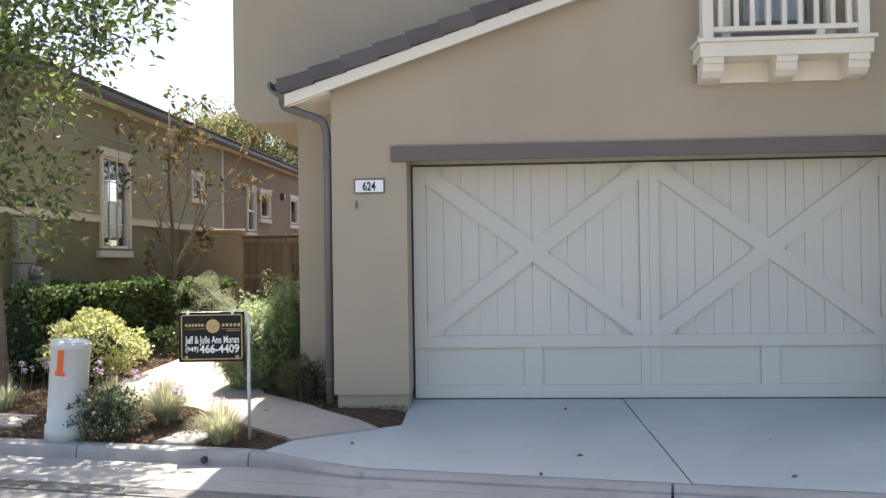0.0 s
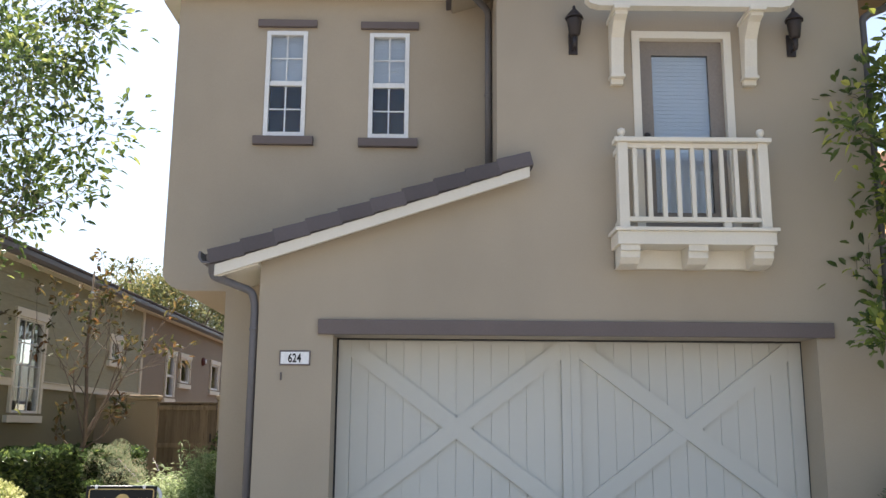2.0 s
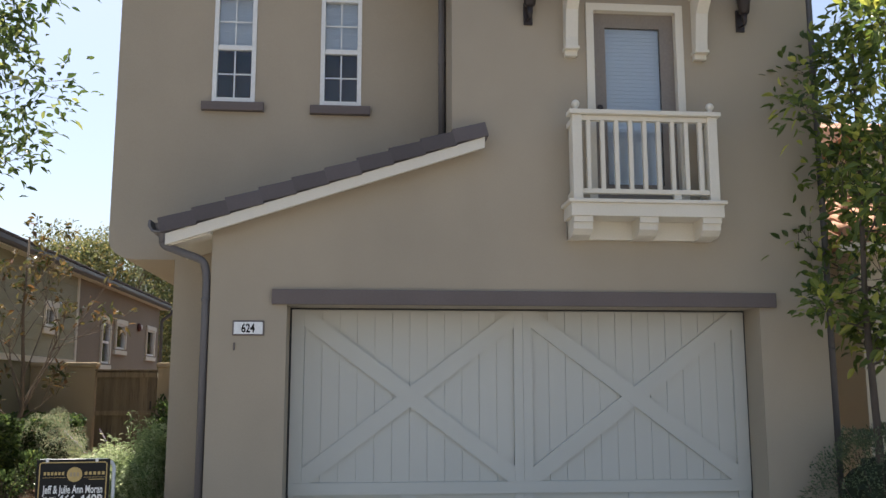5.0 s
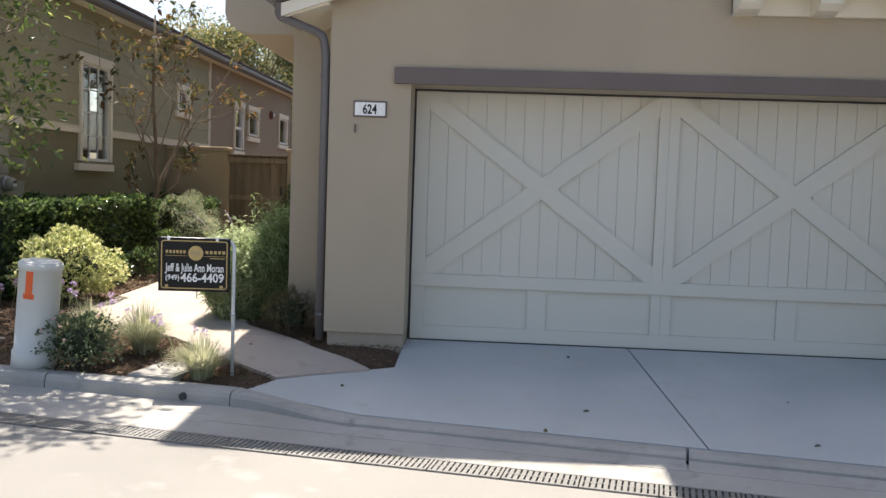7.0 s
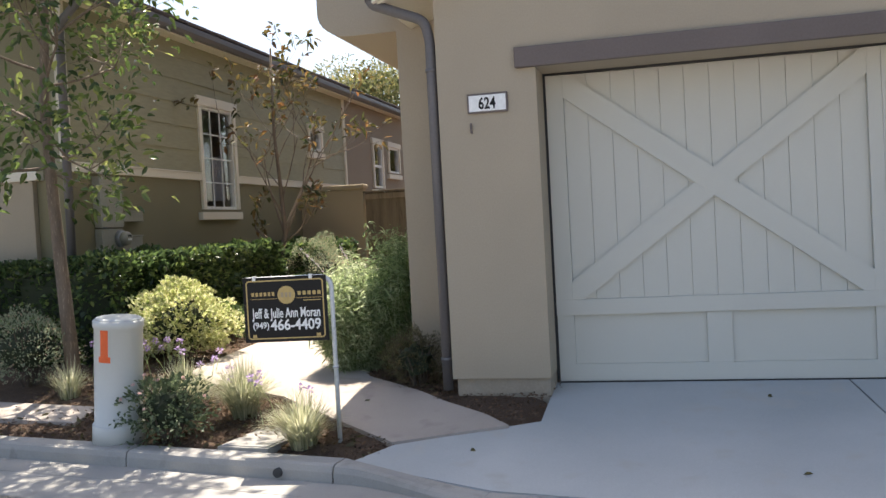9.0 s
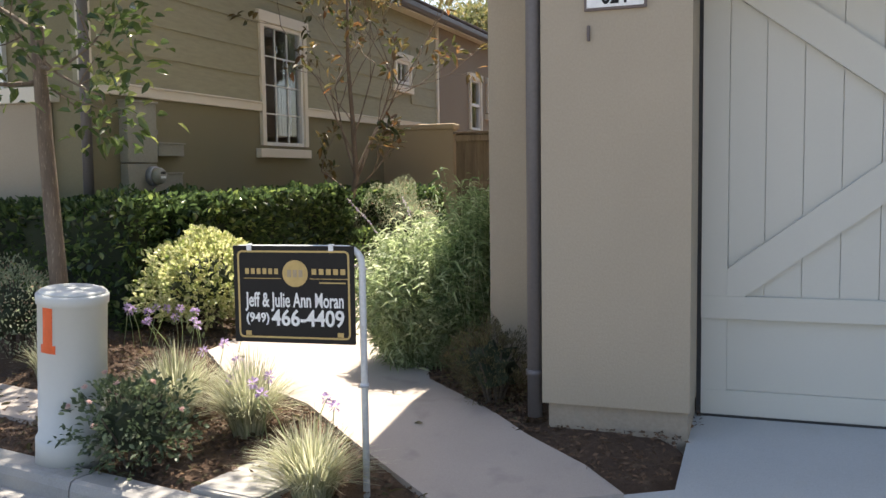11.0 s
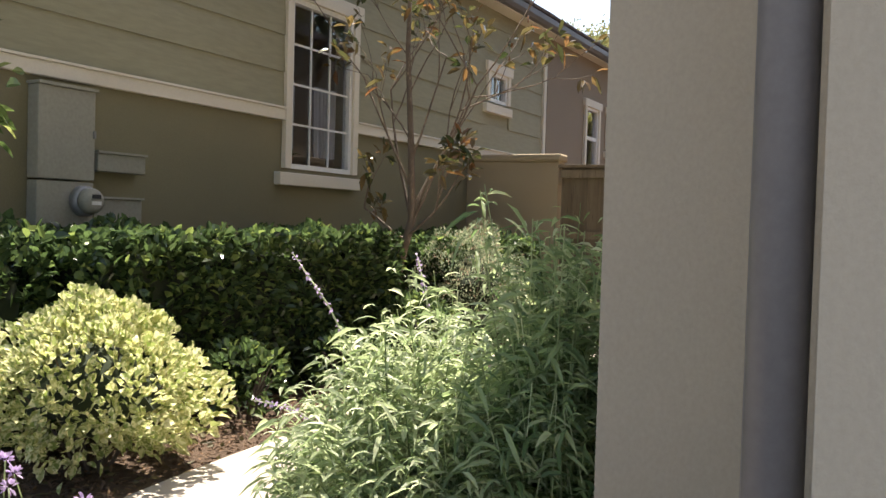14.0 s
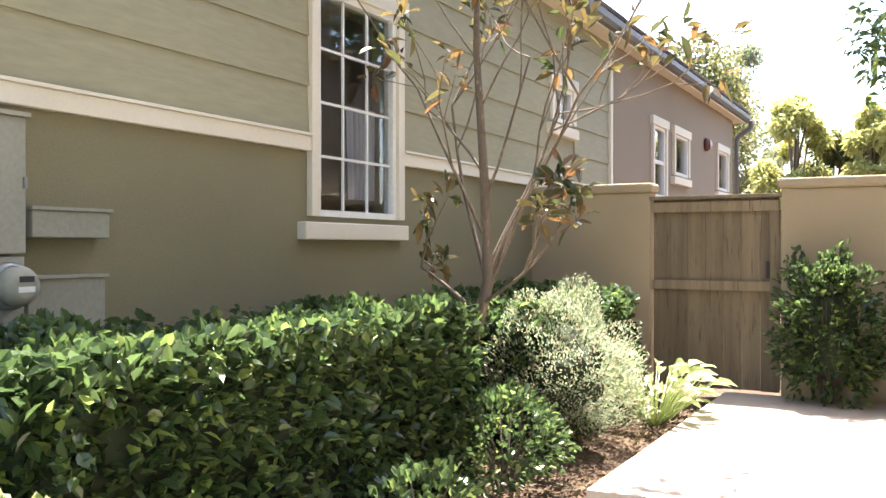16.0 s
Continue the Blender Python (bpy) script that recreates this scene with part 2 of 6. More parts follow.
LEAF_OLIVE = leafy("olive_leaf", (0.05, 0.075, 0.04), (0.13, 0.17, 0.09), 0.5, 0.3, tip=(0.22, 0.26, 0.14))
LEAF_FAR_Y = leafy("far_yellow_leaf", (0.24, 0.26, 0.09), (0.50, 0.47, 0.20), 0.6, 0.45)
LEAF_DRY = leafy("dry_leaf", (0.055, 0.048, 0.025), (0.15, 0.13, 0.06), 0.7, 0.3)
PETAL = leafy("lilac_petal", (0.30, 0.22, 0.38), (0.47, 0.38, 0.54), 0.6, 0.5)
PETAL_PINK = leafy("pink_petal", (0.50, 0.34, 0.33), (0.62, 0.48, 0.45), 0.6, 0.5)

# ---------- mesh helpers ----------
def part(name, bm, material, parent=None, label="", smooth=False):
    me = bpy.data.meshes.new(name)
    bm.to_mesh(me)
    bm.free()
    me.materials.append(material)
    if smooth:
        me.shade_smooth()
    ob = new(name, me)
    if parent:
        ob.parent = parent
        ob.matrix_parent_inverse = parent.matrix_basis.inverted()
    if label:
        ob["label"] = label
    return ob


def thing(name, label, category, at=(0, 0, 0), group="", kind=""):
    ob = new(name)
    ob.empty_display_size = 0.1
    ob.matrix_basis = Matrix.Translation(at)
    return tagged(ob, label, category, group, kind)


def mesh_part(name, verts, faces, material, parent=None, label="", smooth=False):
    me = bpy.data.meshes.new(name)
    me.from_pydata(verts, [], faces)
    me.materials.append(material)
    if smooth:
        me.shade_smooth()
    ob = new(name, me)
    if parent:
        ob.parent = parent
        ob.matrix_parent_inverse = parent.matrix_basis.inverted()
    if label:
        ob["label"] = label
    return ob


def block(x0, x1, y0, y1, z0, z1, bm=None, bevel=0.0, m=None):
    """A box by its bounds, added to bm."""
    own = bmesh.new()
    v = [own.verts.new(p) for p in ((x0, y0, z0), (x1, y0, z0), (x1, y1, z0), (x0, y1, z0), (x0, y0, z1), (x1, y0, z1), (x1, y1, z1), (x0, y1, z1))]
    for f in ((3, 2, 1, 0), (4, 5, 6, 7), (0, 1, 5, 4), (1, 2, 6, 5), (2, 3, 7, 6), (3, 0, 4, 7)):
        own.faces.new([v[i] for i in f])
    if bevel:
        bmesh.ops.bevel(own, geom=own.edges[:], offset=bevel, segments=2, affect='EDGES', profile=0.5)
    if m:
        bmesh.ops.transform(own, matrix=m, verts=own.verts[:])
    if bm is None:
        return own
    add_to(bm, own)
    return bm


def add_to(bm, own):
    tmp = bpy.data.meshes.new("tmp")
    own.to_mesh(tmp)
    own.free()
    bm.from_mesh(tmp)
    bpy.data.meshes.remove(tmp)


def prism(points, axis, a, b, bm=None):
    """A polygon, given in the two other axes, pushed from a to b along the axis."""
    own = bmesh.new()
    def at(p, d):
        return {"x": (d, p[0], p[1]), "y": (p[0], d, p[1]), "z": (p[0], p[1], d)}[axis]
    lo = [own.verts.new(at(p, a)) for p in points]
    hi = [own.verts.new(at(p, b)) for p in points]
    own.faces.new(lo)
    own.faces.new(hi[::-1])
    n = len(points)
    for i in range(n):
        own.faces.new((lo[i], hi[i], hi[(i + 1) % n], lo[(i + 1) % n]))
    bmesh.ops.recalc_face_normals(own, faces=own.faces[:])
    if bm is None:
        return own
    add_to(bm, own)
    return bm


def pierced(axis, a, b, u0, u1, z0, z1, holes):
    """A wall across the axis from a to b, with rectangular holes (u0, u1, z0, z1)."""
    us = sorted({u0, u1, *[h[0] for h in holes], *[h[1] for h in holes]})
    zs = sorted({z0, z1, *[h[2] for h in holes], *[h[3] for h in holes]})
    bm = bmesh.new()
    for i in range(len(us) - 1):
        for j in range(len(zs) - 1):
            cu, cz = (us[i] + us[i + 1]) / 2, (zs[j] + zs[j + 1]) / 2
            if any(h[0] < cu < h[1] and h[2] < cz < h[3] for h in holes):
                continue
            if axis == "y":
                block(us[i], us[i + 1], a, b, zs[j], zs[j + 1], bm)
            else:
                block(a, b, us[i], us[i + 1], zs[j], zs[j + 1], bm)
    bmesh.ops.remove_doubles(bm, verts=bm.verts[:], dist=0.0005)
    seen = {}
    for f in bm.faces:
        seen.setdefault(frozenset(f.verts), []).append(f)
    bmesh.ops.delete(bm, geom=[f for fs in seen.values() if len(fs) > 1 for f in fs], context='FACES')
    return bm


def tube(points, radii, sides=10, bm=None, caps=True):
    """A round pipe, stem or limb along points."""
    own = bmesh.new()
    pts = [Vector(p) for p in points]
    if not hasattr(radii, "__len__"):
        radii = [radii] * len(pts)
    rings, side = [], None
    for i, p in enumerate(pts):
        d = (pts[min(i + 1, len(pts) - 1)] - pts[max(i - 1, 0)]).normalized()
        if side is None:
            side = d.orthogonal().normalized()
        side = (side - d * side.dot(d)).normalized()
        up = d.cross(side)
        rings.append([own.verts.new(p + radii[i] * (math.cos(k * math.tau / sides) * side + math.sin(k * math.tau / sides) * up)) for k in range(sides)])
    for r, s in zip(rings, rings[1:]):
        for k in range(sides):
            own.faces.new((r[k], r[(k + 1) % sides], s[(k + 1) % sides], s[k]))
    if caps:
        own.faces.new(rings[0][::-1])
        own.faces.new(rings[-1])
    for f in own.faces:
        f.smooth = len(f.verts) == 4
    if bm is None:
        return own
    add_to(bm, own)
    return bm


def lathe(profile, sides=24, at=(0, 0, 0)):
    """A turned body: profile of (radius, height)."""
    bm = bmesh.new()
    rings = [[bm.verts.new((at[0] + r * math.cos(k * math.tau / sides), at[1] + r * math.sin(k * math.tau / sides), at[2] + z)) for k in range(sides)] for r, z in profile]
    for r, s in zip(rings, rings[1:]):
        for k in range(sides):
            bm.faces.new((r[k], r[(k + 1) % sides], s[(k + 1) % sides], s[k])).smooth = True
    bm.faces.new(rings[0][::-1])
    bm.faces.new(rings[-1])
    return bm


def rounded(points, r=0.06, steps=5):
    """A path with its inner corners rounded."""
    pts = [Vector(p) for p in points]
    out = [pts[0]]
    for a, b, c in zip(pts, pts[1:], pts[2:]):
        k = min(r, 0.42 * (a - b).length, 0.42 * (c - b).length)
        p, q = b + (a - b).normalized() * k, b + (c - b).normalized() * k
        for i in range(steps + 1):
            t = i / steps
            out.append(p.lerp(b, t).lerp(b.lerp(q, t), t))
    return out + [pts[-1]]


def leaves(base, way, length, width, fold=0.25, droop=0.15, fine=True, rng=None):
    """Leaf blades as arrays of vertices and faces: base points, directions, lengths and widths."""
    rng = rng or np.random.default_rng(1)
    n = len(base)
    way = way / (np.linalg.norm(way, axis=1, keepdims=True) + 1e-9)
    ref = rng.normal(size=(n, 3))
    ref[:, 2] = np.abs(ref[:, 2]) + 0.6
    side = np.cross(way, ref)
    side /= np.linalg.norm(side, axis=1, keepdims=True) + 1e-9
    up = np.cross(side, way)
    L, W = np.asarray(length).reshape(-1, 1) * np.ones((n, 1)), np.asarray(width).reshape(-1, 1) * np.ones((n, 1))
    down = np.array([0, 0, -1.0])
    def at(t, s, lift):
        return base + way * L * t + side * W * s + up * W * lift + down * L * droop * t * t
    if fine:
        v = np.stack([at(0, 0, 0), at(.35, .5, fold), at(.7, .43, fold * .8), at(1, 0, 0), at(.7, -.43, fold * .8), at(.35, -.5, fold), at(.35, 0, 0), at(.7, 0, 0)], 1)
        f = [(0, 6, 1), (1, 6, 7, 2), (2, 7, 3), (0, 5, 6), (5, 4, 7, 6), (4, 3, 7)]
    else:
        v = np.stack([at(0, 0, 0), at(.5, .5, fold), at(1, 0, 0), at(.5, -.5, fold)], 1)
        f = [(0, 1, 2), (0, 2, 3)]
    k = v.shape[1]
    faces = [tuple(k * i + j for j in g) for i in range(n) for g in f]
    return v.reshape(-1, 3), faces


def foliage(name, sets, material, parent, label=""):
    verts, faces, off = [], [], 0
    for v, f in sets:
        verts.append(v)
        faces += [tuple(off + j for j in g) for g in f] if off else f
        off += len(v)
    ob = mesh_part(name, np.concatenate(verts).tolist(), faces, material, parent, label, smooth=False)
    ob["kind"] = "stuff"
    return ob


# ---------- the lie of the land ----------
STREET_TURN = radians(-10.6)
SU = (math.cos(STREET_TURN), math.sin(STREET_TURN))
SN = (math.sin(STREET_TURN), -math.cos(STREET_TURN))
KERB_AT = (-1.3, -1.50)


def st(s, n):
    """A place by metres along the kerb and metres out into the street."""
    return (KERB_AT[0] + s * SU[0] + n * SN[0], KERB_AT[1] + s * SU[1] + n * SN[1])


def street_n(x, y):
    return (x - KERB_AT[0]) * SN[0] + (y - KERB_AT[1]) * SN[1]


def lawn_z(x, y):
    """Height of the garden's ground."""
    d = -street_n(x, y)
    return float(np.interp(d, [-8, -0.1, 0.0, 0.17, 0.4, 0.9, 1.6, 3.0, 7.0, 12], [-0.55, -0.5, -0.33, -0.30, -0.255, -0.20, -0.11, -0.05, 0.03, 0.07]))


# ---------- ground, road, kerb ----------
def drive_left(y):
    return float(np.interp(y, [-1.7, -1.04, -0.585, 0.3], [-1.25, -1.0, -0.04, -0.04]))


def ground_sheet():
    ss = np.unique(np.round(np.concatenate([np.linspace(-400, -12, 12), np.linspace(-12, -7, 11), np.arange(-7, 10, 0.12), np.linspace(10, 400, 14)]), 3))
    nn = np.unique(np.round(np.concatenate([np.linspace(-400, -16, 14), np.arange(-16, -6, 0.5), np.arange(-6, 0.0, 0.1), [0.0, 0.05], np.linspace(0.3, 400, 12)]), 3))
    verts, faces = [], []
    for n in nn:
        for s in ss:
            x, y = st(s, n)
            z = lawn_z(x, y) + 0.02 * (noise.noise((x * 2.2, y * 2.2, 0)) + 0.6 * noise.noise((x * 7, y * 7, 3))) if n < 0.02 else -0.56
            if n < 0.05 and y < 0.6 and drive_left(y) - 0.06 < x < 5.1:
                z = min(z, drive_z2(x, y) - 0.10)
            verts.append((x, y, z))
    w = len(ss)
    for i in range(len(nn) - 1):
        for j in range(w - 1):
            faces.append((i * w + j, (i + 1) * w + j, (i + 1) * w + j + 1, i * w + j + 1))
    return mesh_part("ground", verts, faces, MULCH, smooth=True)


LIP_Z, LIP_N = -0.295, 0.13


def drive_z2(x, y):
    y_lip = KERB_AT[1] + (LIP_N - (x - KERB_AT[0]) * SN[0]) / SN[1]
    return -0.075 + (LIP_Z + 0.075) * min(1.0, max(0.0, (0.46 - y) / (0.46 - y_lip)))


ground = tagged(ground_sheet(), "brown bark mulch garden soil", "ground", kind="structure")


def strip(name, left, right, zf, material, thick=0.12, across=6, parent=None, along=4):
    """A slab between two edges, laid on the height zf."""
    L, R = [], []
    for k in range(len(left) - 1):
        for i in range(along):
            t = i / along
            L.append(Vector(left[k]).lerp(Vector(left[k + 1]), t))
            R.append(Vector(right[k]).lerp(Vector(right[k + 1]), t))
    L.append(Vector(left[-1])), R.append(Vector(right[-1]))
    bm = bmesh.new()
    rows = []
    for a, b in zip(L, R):
        rows.append([bm.verts.new((*(p := a.lerp(b, i / across)), zf(p.x, p.y))) for i in range(across + 1)])
    for r, s in zip(rows, rows[1:]):
        for i in range(across):
            bm.faces.new((r[i], r[i + 1], s[i + 1], s[i]))
    rim = [e for e in bm.edges if e.is_boundary]
    out = bmesh.ops.extrude_edge_only(bm, edges=rim)
    for v in out["geom"]:
        if isinstance(v, bmesh.types.BMVert):
            v.co.z -= thick
    bmesh.ops.recalc_face_normals(bm, faces=bm.faces[:])
    return part(name, bm, material, parent)


# road of worn asphalt beyond the gutter
road = strip("road", [st(-60, 0.974), st(60, 0.974)], [st(-60, 14), st(60, 14)], lambda x, y: -0.405 + 0.02 * min(1, max(0, (street_n(x, y) - 1) / 4)), ASPHALT, 0.1, 10, along=24)
tagged(road, "sunlit worn grey asphalt road", "road", kind="structure")
far_bank = strip("pavement_far", [st(-60, 14), st(60, 14)], [st(-60, 18), st(60, 18)], lambda x, y: -0.27, KERB, 0.2, 2, along=2)
tagged(far_bank, "concrete pavement across the road", "pavement", kind="structure")

# gutter pan of concrete with a line of iron grates
gutter = tagged(strip("gutter", [st(-30, 0.30), st(30, 0.30)], [st(-30, 0.72), st(30, 0.72)], lambda x, y: -0.37 - 0.06 * (street_n(x, y) - 0.30), KERB, 0.1, 3, along=60), "stained concrete gutter", "gutter", kind="structure")
# the right-hand fill has the shadow past the grates in its colour
for lo, hi, mt, lb in ((-30, -3.13, KERB, "plain concrete gutter bottom"), (4.43, 30, SHADOWED_ASPHALT, "asphalt gutter bottom coloured dark for the shadow on it")):
    tagged(strip("gutter_fill", [st(lo, 0.72), st(hi, 0.72)], [st(lo, 0.97), st(hi, 0.97)], lambda x, y: -0.397, mt, 0.1, 1, along=20), lb, "gutter", kind="structure")


def grate():
    t = thing("drain_grate", "worn grey slotted iron trench grate in the gutter", "drain grate", group="gutter grates")
    bm = bmesh.new()
    block(0.004, 0.496, 0, 0.022, -0.02, 0, bm), block(0.004, 0.496, 0.228, 0.25, -0.02, 0, bm), block(0.004, 0.022, 0, 0.25, -0.02, -0.001, bm), block(0.478, 0.496, 0, 0.25, -0.02, -0.001, bm), block(0.022, 0.478, 0.117, 0.133, -0.02, -0.001, bm)
    part("frame", bm, IRON, t)
    for i in range(11):
        x = 0.034 + i * 0.0405
        part("bar", block(x, x + 0.0275, 0.022, 0.228, -0.02, -0.002), IRON, t)
    part("pit", block(0, 0.5, 0, 0.25, -0.2, -0.06), GROOVE, t)
    return t


first = grate()
for i in range(15):
    x, y = st(-3.10 + 0.502 * i, 0.97)
    m = pose(x, y, -0.393, 0, 0, math.degrees(STREET_TURN))
    if i == 0:
        first.matrix_basis = m
    else:
        copy_thing(first, m)


def kerb_piece(s0, s1, drop=0.0, name="kerb"):
    prof = [(-0.16, -0.5), (-0.16, -0.245), (-0.03, -0.25), (-0.005, -0.262), (0.01, -0.30), (0.02, -0.5)]
    bm = bmesh.new()
    rings = []
    for k in range(9):
        s = s0 + (s1 - s0) * k / 8
        rings.append([bm.verts.new((*st(s, n), z + 0.004 * noise.noise((s * 3, n * 9, 1)))) for n, z in prof])
    for a, b in zip(rings, rings[1:]):
        for i in range(len(prof) - 1):
            bm.faces.new((a[i], a[i + 1], b[i + 1], b[i]))
    bm.faces.new(rings[0])
    bm.faces.new(rings[-1][::-1])
    bmesh.ops.recalc_face_normals(bm, faces=bm.faces[:])
    return bm


kerb = thing("kerb", "grey concrete kerb along the planting bed", "kerb", (*st(0, 0), -0.4), kind="structure")
for s in (-8.75, -7.0, -5.25, -3.5, -1.75):
    part("kerb_stone", kerb_piece(s + 0.006, s + 1.744), KERB, kerb)
part("kerb_stone", kerb_piece(-13, -8.75), KERB, kerb)
# short front slab of gutter under the kerb
strip("apron", [st(-30, 0.0), st(0.0, 0.0)], [st(-30, 0.305), st(0.0, 0.305)], lambda x, y: -0.368, KERB, 0.1, 3, parent=kerb, along=40)
bm = tube([(*st(-0.42, 0.0), -0.32), (*st(-0.42, 0.035), -0.322)], 0.032, 14)
part("drain_hole", bm, GROOVE, kerb, "dark round drain outlet in the kerb face")

# kerb running down beside the drive, and the drive's lip
drive = thing("driveway", "pale blue-grey concrete driveway with a diagonal joint", "driveway", (2, -1, -0.2), kind="structure")
LEFT = [(-0.058, 0.52), (-0.058, -0.58), (-1.02, -1.05), st(0.06, -0.18), st(0.6, 0.0), st(1.15, LIP_N)]
def lip_pt(x):
    return (x, KERB_AT[1] + (LIP_N - (x - KERB_AT[0]) * SN[0]) / SN[1])
jl = [tuple(Vector((2.175, 0.52)).lerp(Vector(lip_pt(2.365)), t)) for t in (0, 0.3, 0.6, 0.93, 0.965, 1.0)]
strip("slab", LEFT, [(p[0] - 0.007, p[1]) for p in jl], drive_z2, CONCRETE, 0.1, 10, drive, 6)
strip("slab", [(p[0] + 0.007, p[1]) for p in jl], [(5.02, 0.52), (5.02, -0.4), (5.02, -1.1), (5.3, -2.0), (5.45, -2.4), lip_pt(5.6)], drive_z2, CONCRETE, 0.1, 10, drive, 6)
def eased(v):
    v = max(0.0, min(1.0, v))
    return v * v * (3 - 2 * v)


def apron_z(x, y):
    """The apron's hollow: level with the kerb's foot at one end, swept up to the lip along the drive."""
    n = street_n(x, y)
    high = -0.366 + 0.021 * eased(((x - KERB_AT[0]) * SU[0] + (y - KERB_AT[1]) * SU[1]) / 1.15)
    return high + (-0.376 - high) * max(0.0, min(1.0, (n - 0.29) / 0.15)) ** 0.8


for a, b in ((1.15, 3.60), (3.62, 7.2)):
    strip("lip", [st(a, LIP_N + 0.014), st(b, LIP_N + 0.014)], [st(a, LIP_N + 0.16), st(b, LIP_N + 0.16)], lambda x, y: LIP_Z - 0.006 - 0.026 * max(0, (street_n(x, y) - LIP_N - 0.11) / 0.05) ** 2, KERB, 0.12, 8, drive, 10)
for a, b in ((0.0, 3.60), (3.62, 7.2)):
    strip("apron", [st(a, 0.0 if a < 1 else LIP_N + 0.15), st(b, LIP_N + 0.15)], [st(a, 0.44), st(b, 0.44)], apron_z, KERB, 0.12, 8, drive, 16)
bm = bmesh.new()
rings = []
KERB_END = ((-0.16, -0.5), (-0.16, -0.245), (-0.03, -0.25), (-0.005, -0.262), (0.01, -0.30), (0.02, -0.5))
LIP_END = ((LIP_N + 0.014, -0.5), (LIP_N + 0.014, -0.3), (LIP_N + 0.11, -0.301), (LIP_N + 0.14, -0.31), (LIP_N + 0.16, -0.327), (LIP_N + 0.165, -0.5))
for k in range(17):
    q = k / 16
    e, u = eased(q), q ** 0.8
    rings.append([bm.verts.new((*st(0.006 + 1.14 * q, p[0] + (w[0] - p[0]) * (u if m < 2 else e)), p[1] + (w[1] - p[1]) * e)) for m, (p, w) in enumerate(zip(KERB_END, LIP_END))])
for a, b in zip(rings, rings[1:]):
    for i in range(5):
        bm.faces.new((a[i], a[i + 1], b[i + 1], b[i]))
bm.faces.new(rings[0]), bm.faces.new(rings[-1][::-1])
bmesh.ops.recalc_face_normals(bm, faces=bm.faces[:])
part("kerb_flare", bm, KERB, drive)
strip("joint_fill", [(p[0] - 0.006, p[1]) for p in jl], [(p[0] + 0.006, p[1]) for p in jl], lambda x, y: drive_z2(x, y) - 0.012, GROOVE, 0.02, 1, drive, 6)

# front walk: slabs that curve from the drive to the gate
walk_path = thing("front_walk", "pinkish concrete garden walk, sunlit and shaded", "walkway", (-2, 1, -0.1), kind="structure")
WL = [(-1.04, -1.03), (-1.75, -0.42), (-2.34, 0.10), (-3.25, 0.58), (-3.80, 1.15), (-3.85, 2.4), (-3.88, 3.6), (-3.92, 5.40)]
WR = [(-0.27, -0.725), (-0.50, -0.46), (-0.87, -0.15), (-1.30, 0.30), (-1.78, 0.75), (-2.1, 1.5), (-2.3, 3.0), (-2.45, 5.40)]
def walk_z(x, y):
    return lawn_z(x, y) + 0.028
for a, b in ((0, 2), (2, 4), (4, 5), (5, 7)):
    strip("slab", WL[a:b + 1], WR[a:b + 1], walk_z, WALKWAY, 0.08, 8, walk_path, 5)
part("landing", block(-3.9, -2.40, 5.36, 9.28, -0.12, 0.125, bevel=0.012), WALKWAY, walk_path)
tagged(strip("side_walk", [(-3.98, -0.45), (-9.0, 0.5)], [(-4.02, -0.03), (-9.0, 0.95)], lambda x, y: lawn_z(x, y) + 0.03, WALKWAY, 0.08, 3), "narrow concrete path beside the kerb", "path", kind="structure")
pad = thing("utility_box", "pale concrete utility lid in the bed", "utility lid", (-2.05, -0.8, -0.2))
part("frame", block(-0.21, 0.21, -0.31, 0.31, -0.1, 0.02, m=pose(-2.06, -0.86, -0.245, 0, 0, -8)), KERB, pad)
part("lid", block(-0.185, 0.185, -0.285, 0.285, 0.0, 0.028, bevel=0.006, m=pose(-2.06, -0.86, -0.245, 0, 0, -8)), KERB, pad)

# ---------- the house ----------
house = thing("house", "two-storey beige stucco house with brown tile roof", "house", (2.5, 4, 0))
GX0, GX1 = -0.828, 5.77
WY = 0.84
DH = 2.40
RIDGE_X, WALL_L = 3.75, 1.68
def shed_under(x):
    return 3.13 + (x + 0.84) * 0.333
def gable_under(x):
    return 7.17 - abs(x - RIDGE_X) * 0.33
part("wall", block(GX0, -0.045, 0, 0.55, 0.035, DH + 0.05), STUCCO, house)
part("wall", block(5.02, GX1, 0, 0.55, 0.035, DH + 0.05), STUCCO, house)
part("wall", prism([(GX0, DH + 0.05), (WALL_L, DH + 0.05), (WALL_L, shed_under(WALL_L) + 0.15), (GX0, shed_under(GX0) + 0.15)], "y", 0, 0.25), STUCCO, house)
BD = (3.215, 4.265, 3.62, 5.84)
part("wall", pierced("y", 0, 0.25, WALL_L, GX1, DH + 0.05, 6.3, [BD]), STUCCO, house)
part("gable_wall", prism([(WALL_L, 6.3), (GX1, 6.3), (GX1, gable_under(GX1) + 0.16), (RIDGE_X, gable_under(RIDGE_X) + 0.16), (WALL_L, gable_under(WALL_L) + 0.16)], "y", 0, 0.25), STUCCO, house)
part("wall", block(WALL_L, WALL_L + 0.2, 0.25, WY + 0.1, 2.6, 6.5), STUCCO, house)
W1, W2 = (-1.044, -0.553, 4.88, 6.212), (0.20, 0.681, 4.865, 6.197)
up = pierced("y", WY, WY + 0.2, -2.12, WALL_L, 3.29, 6.68, [W1, W2])
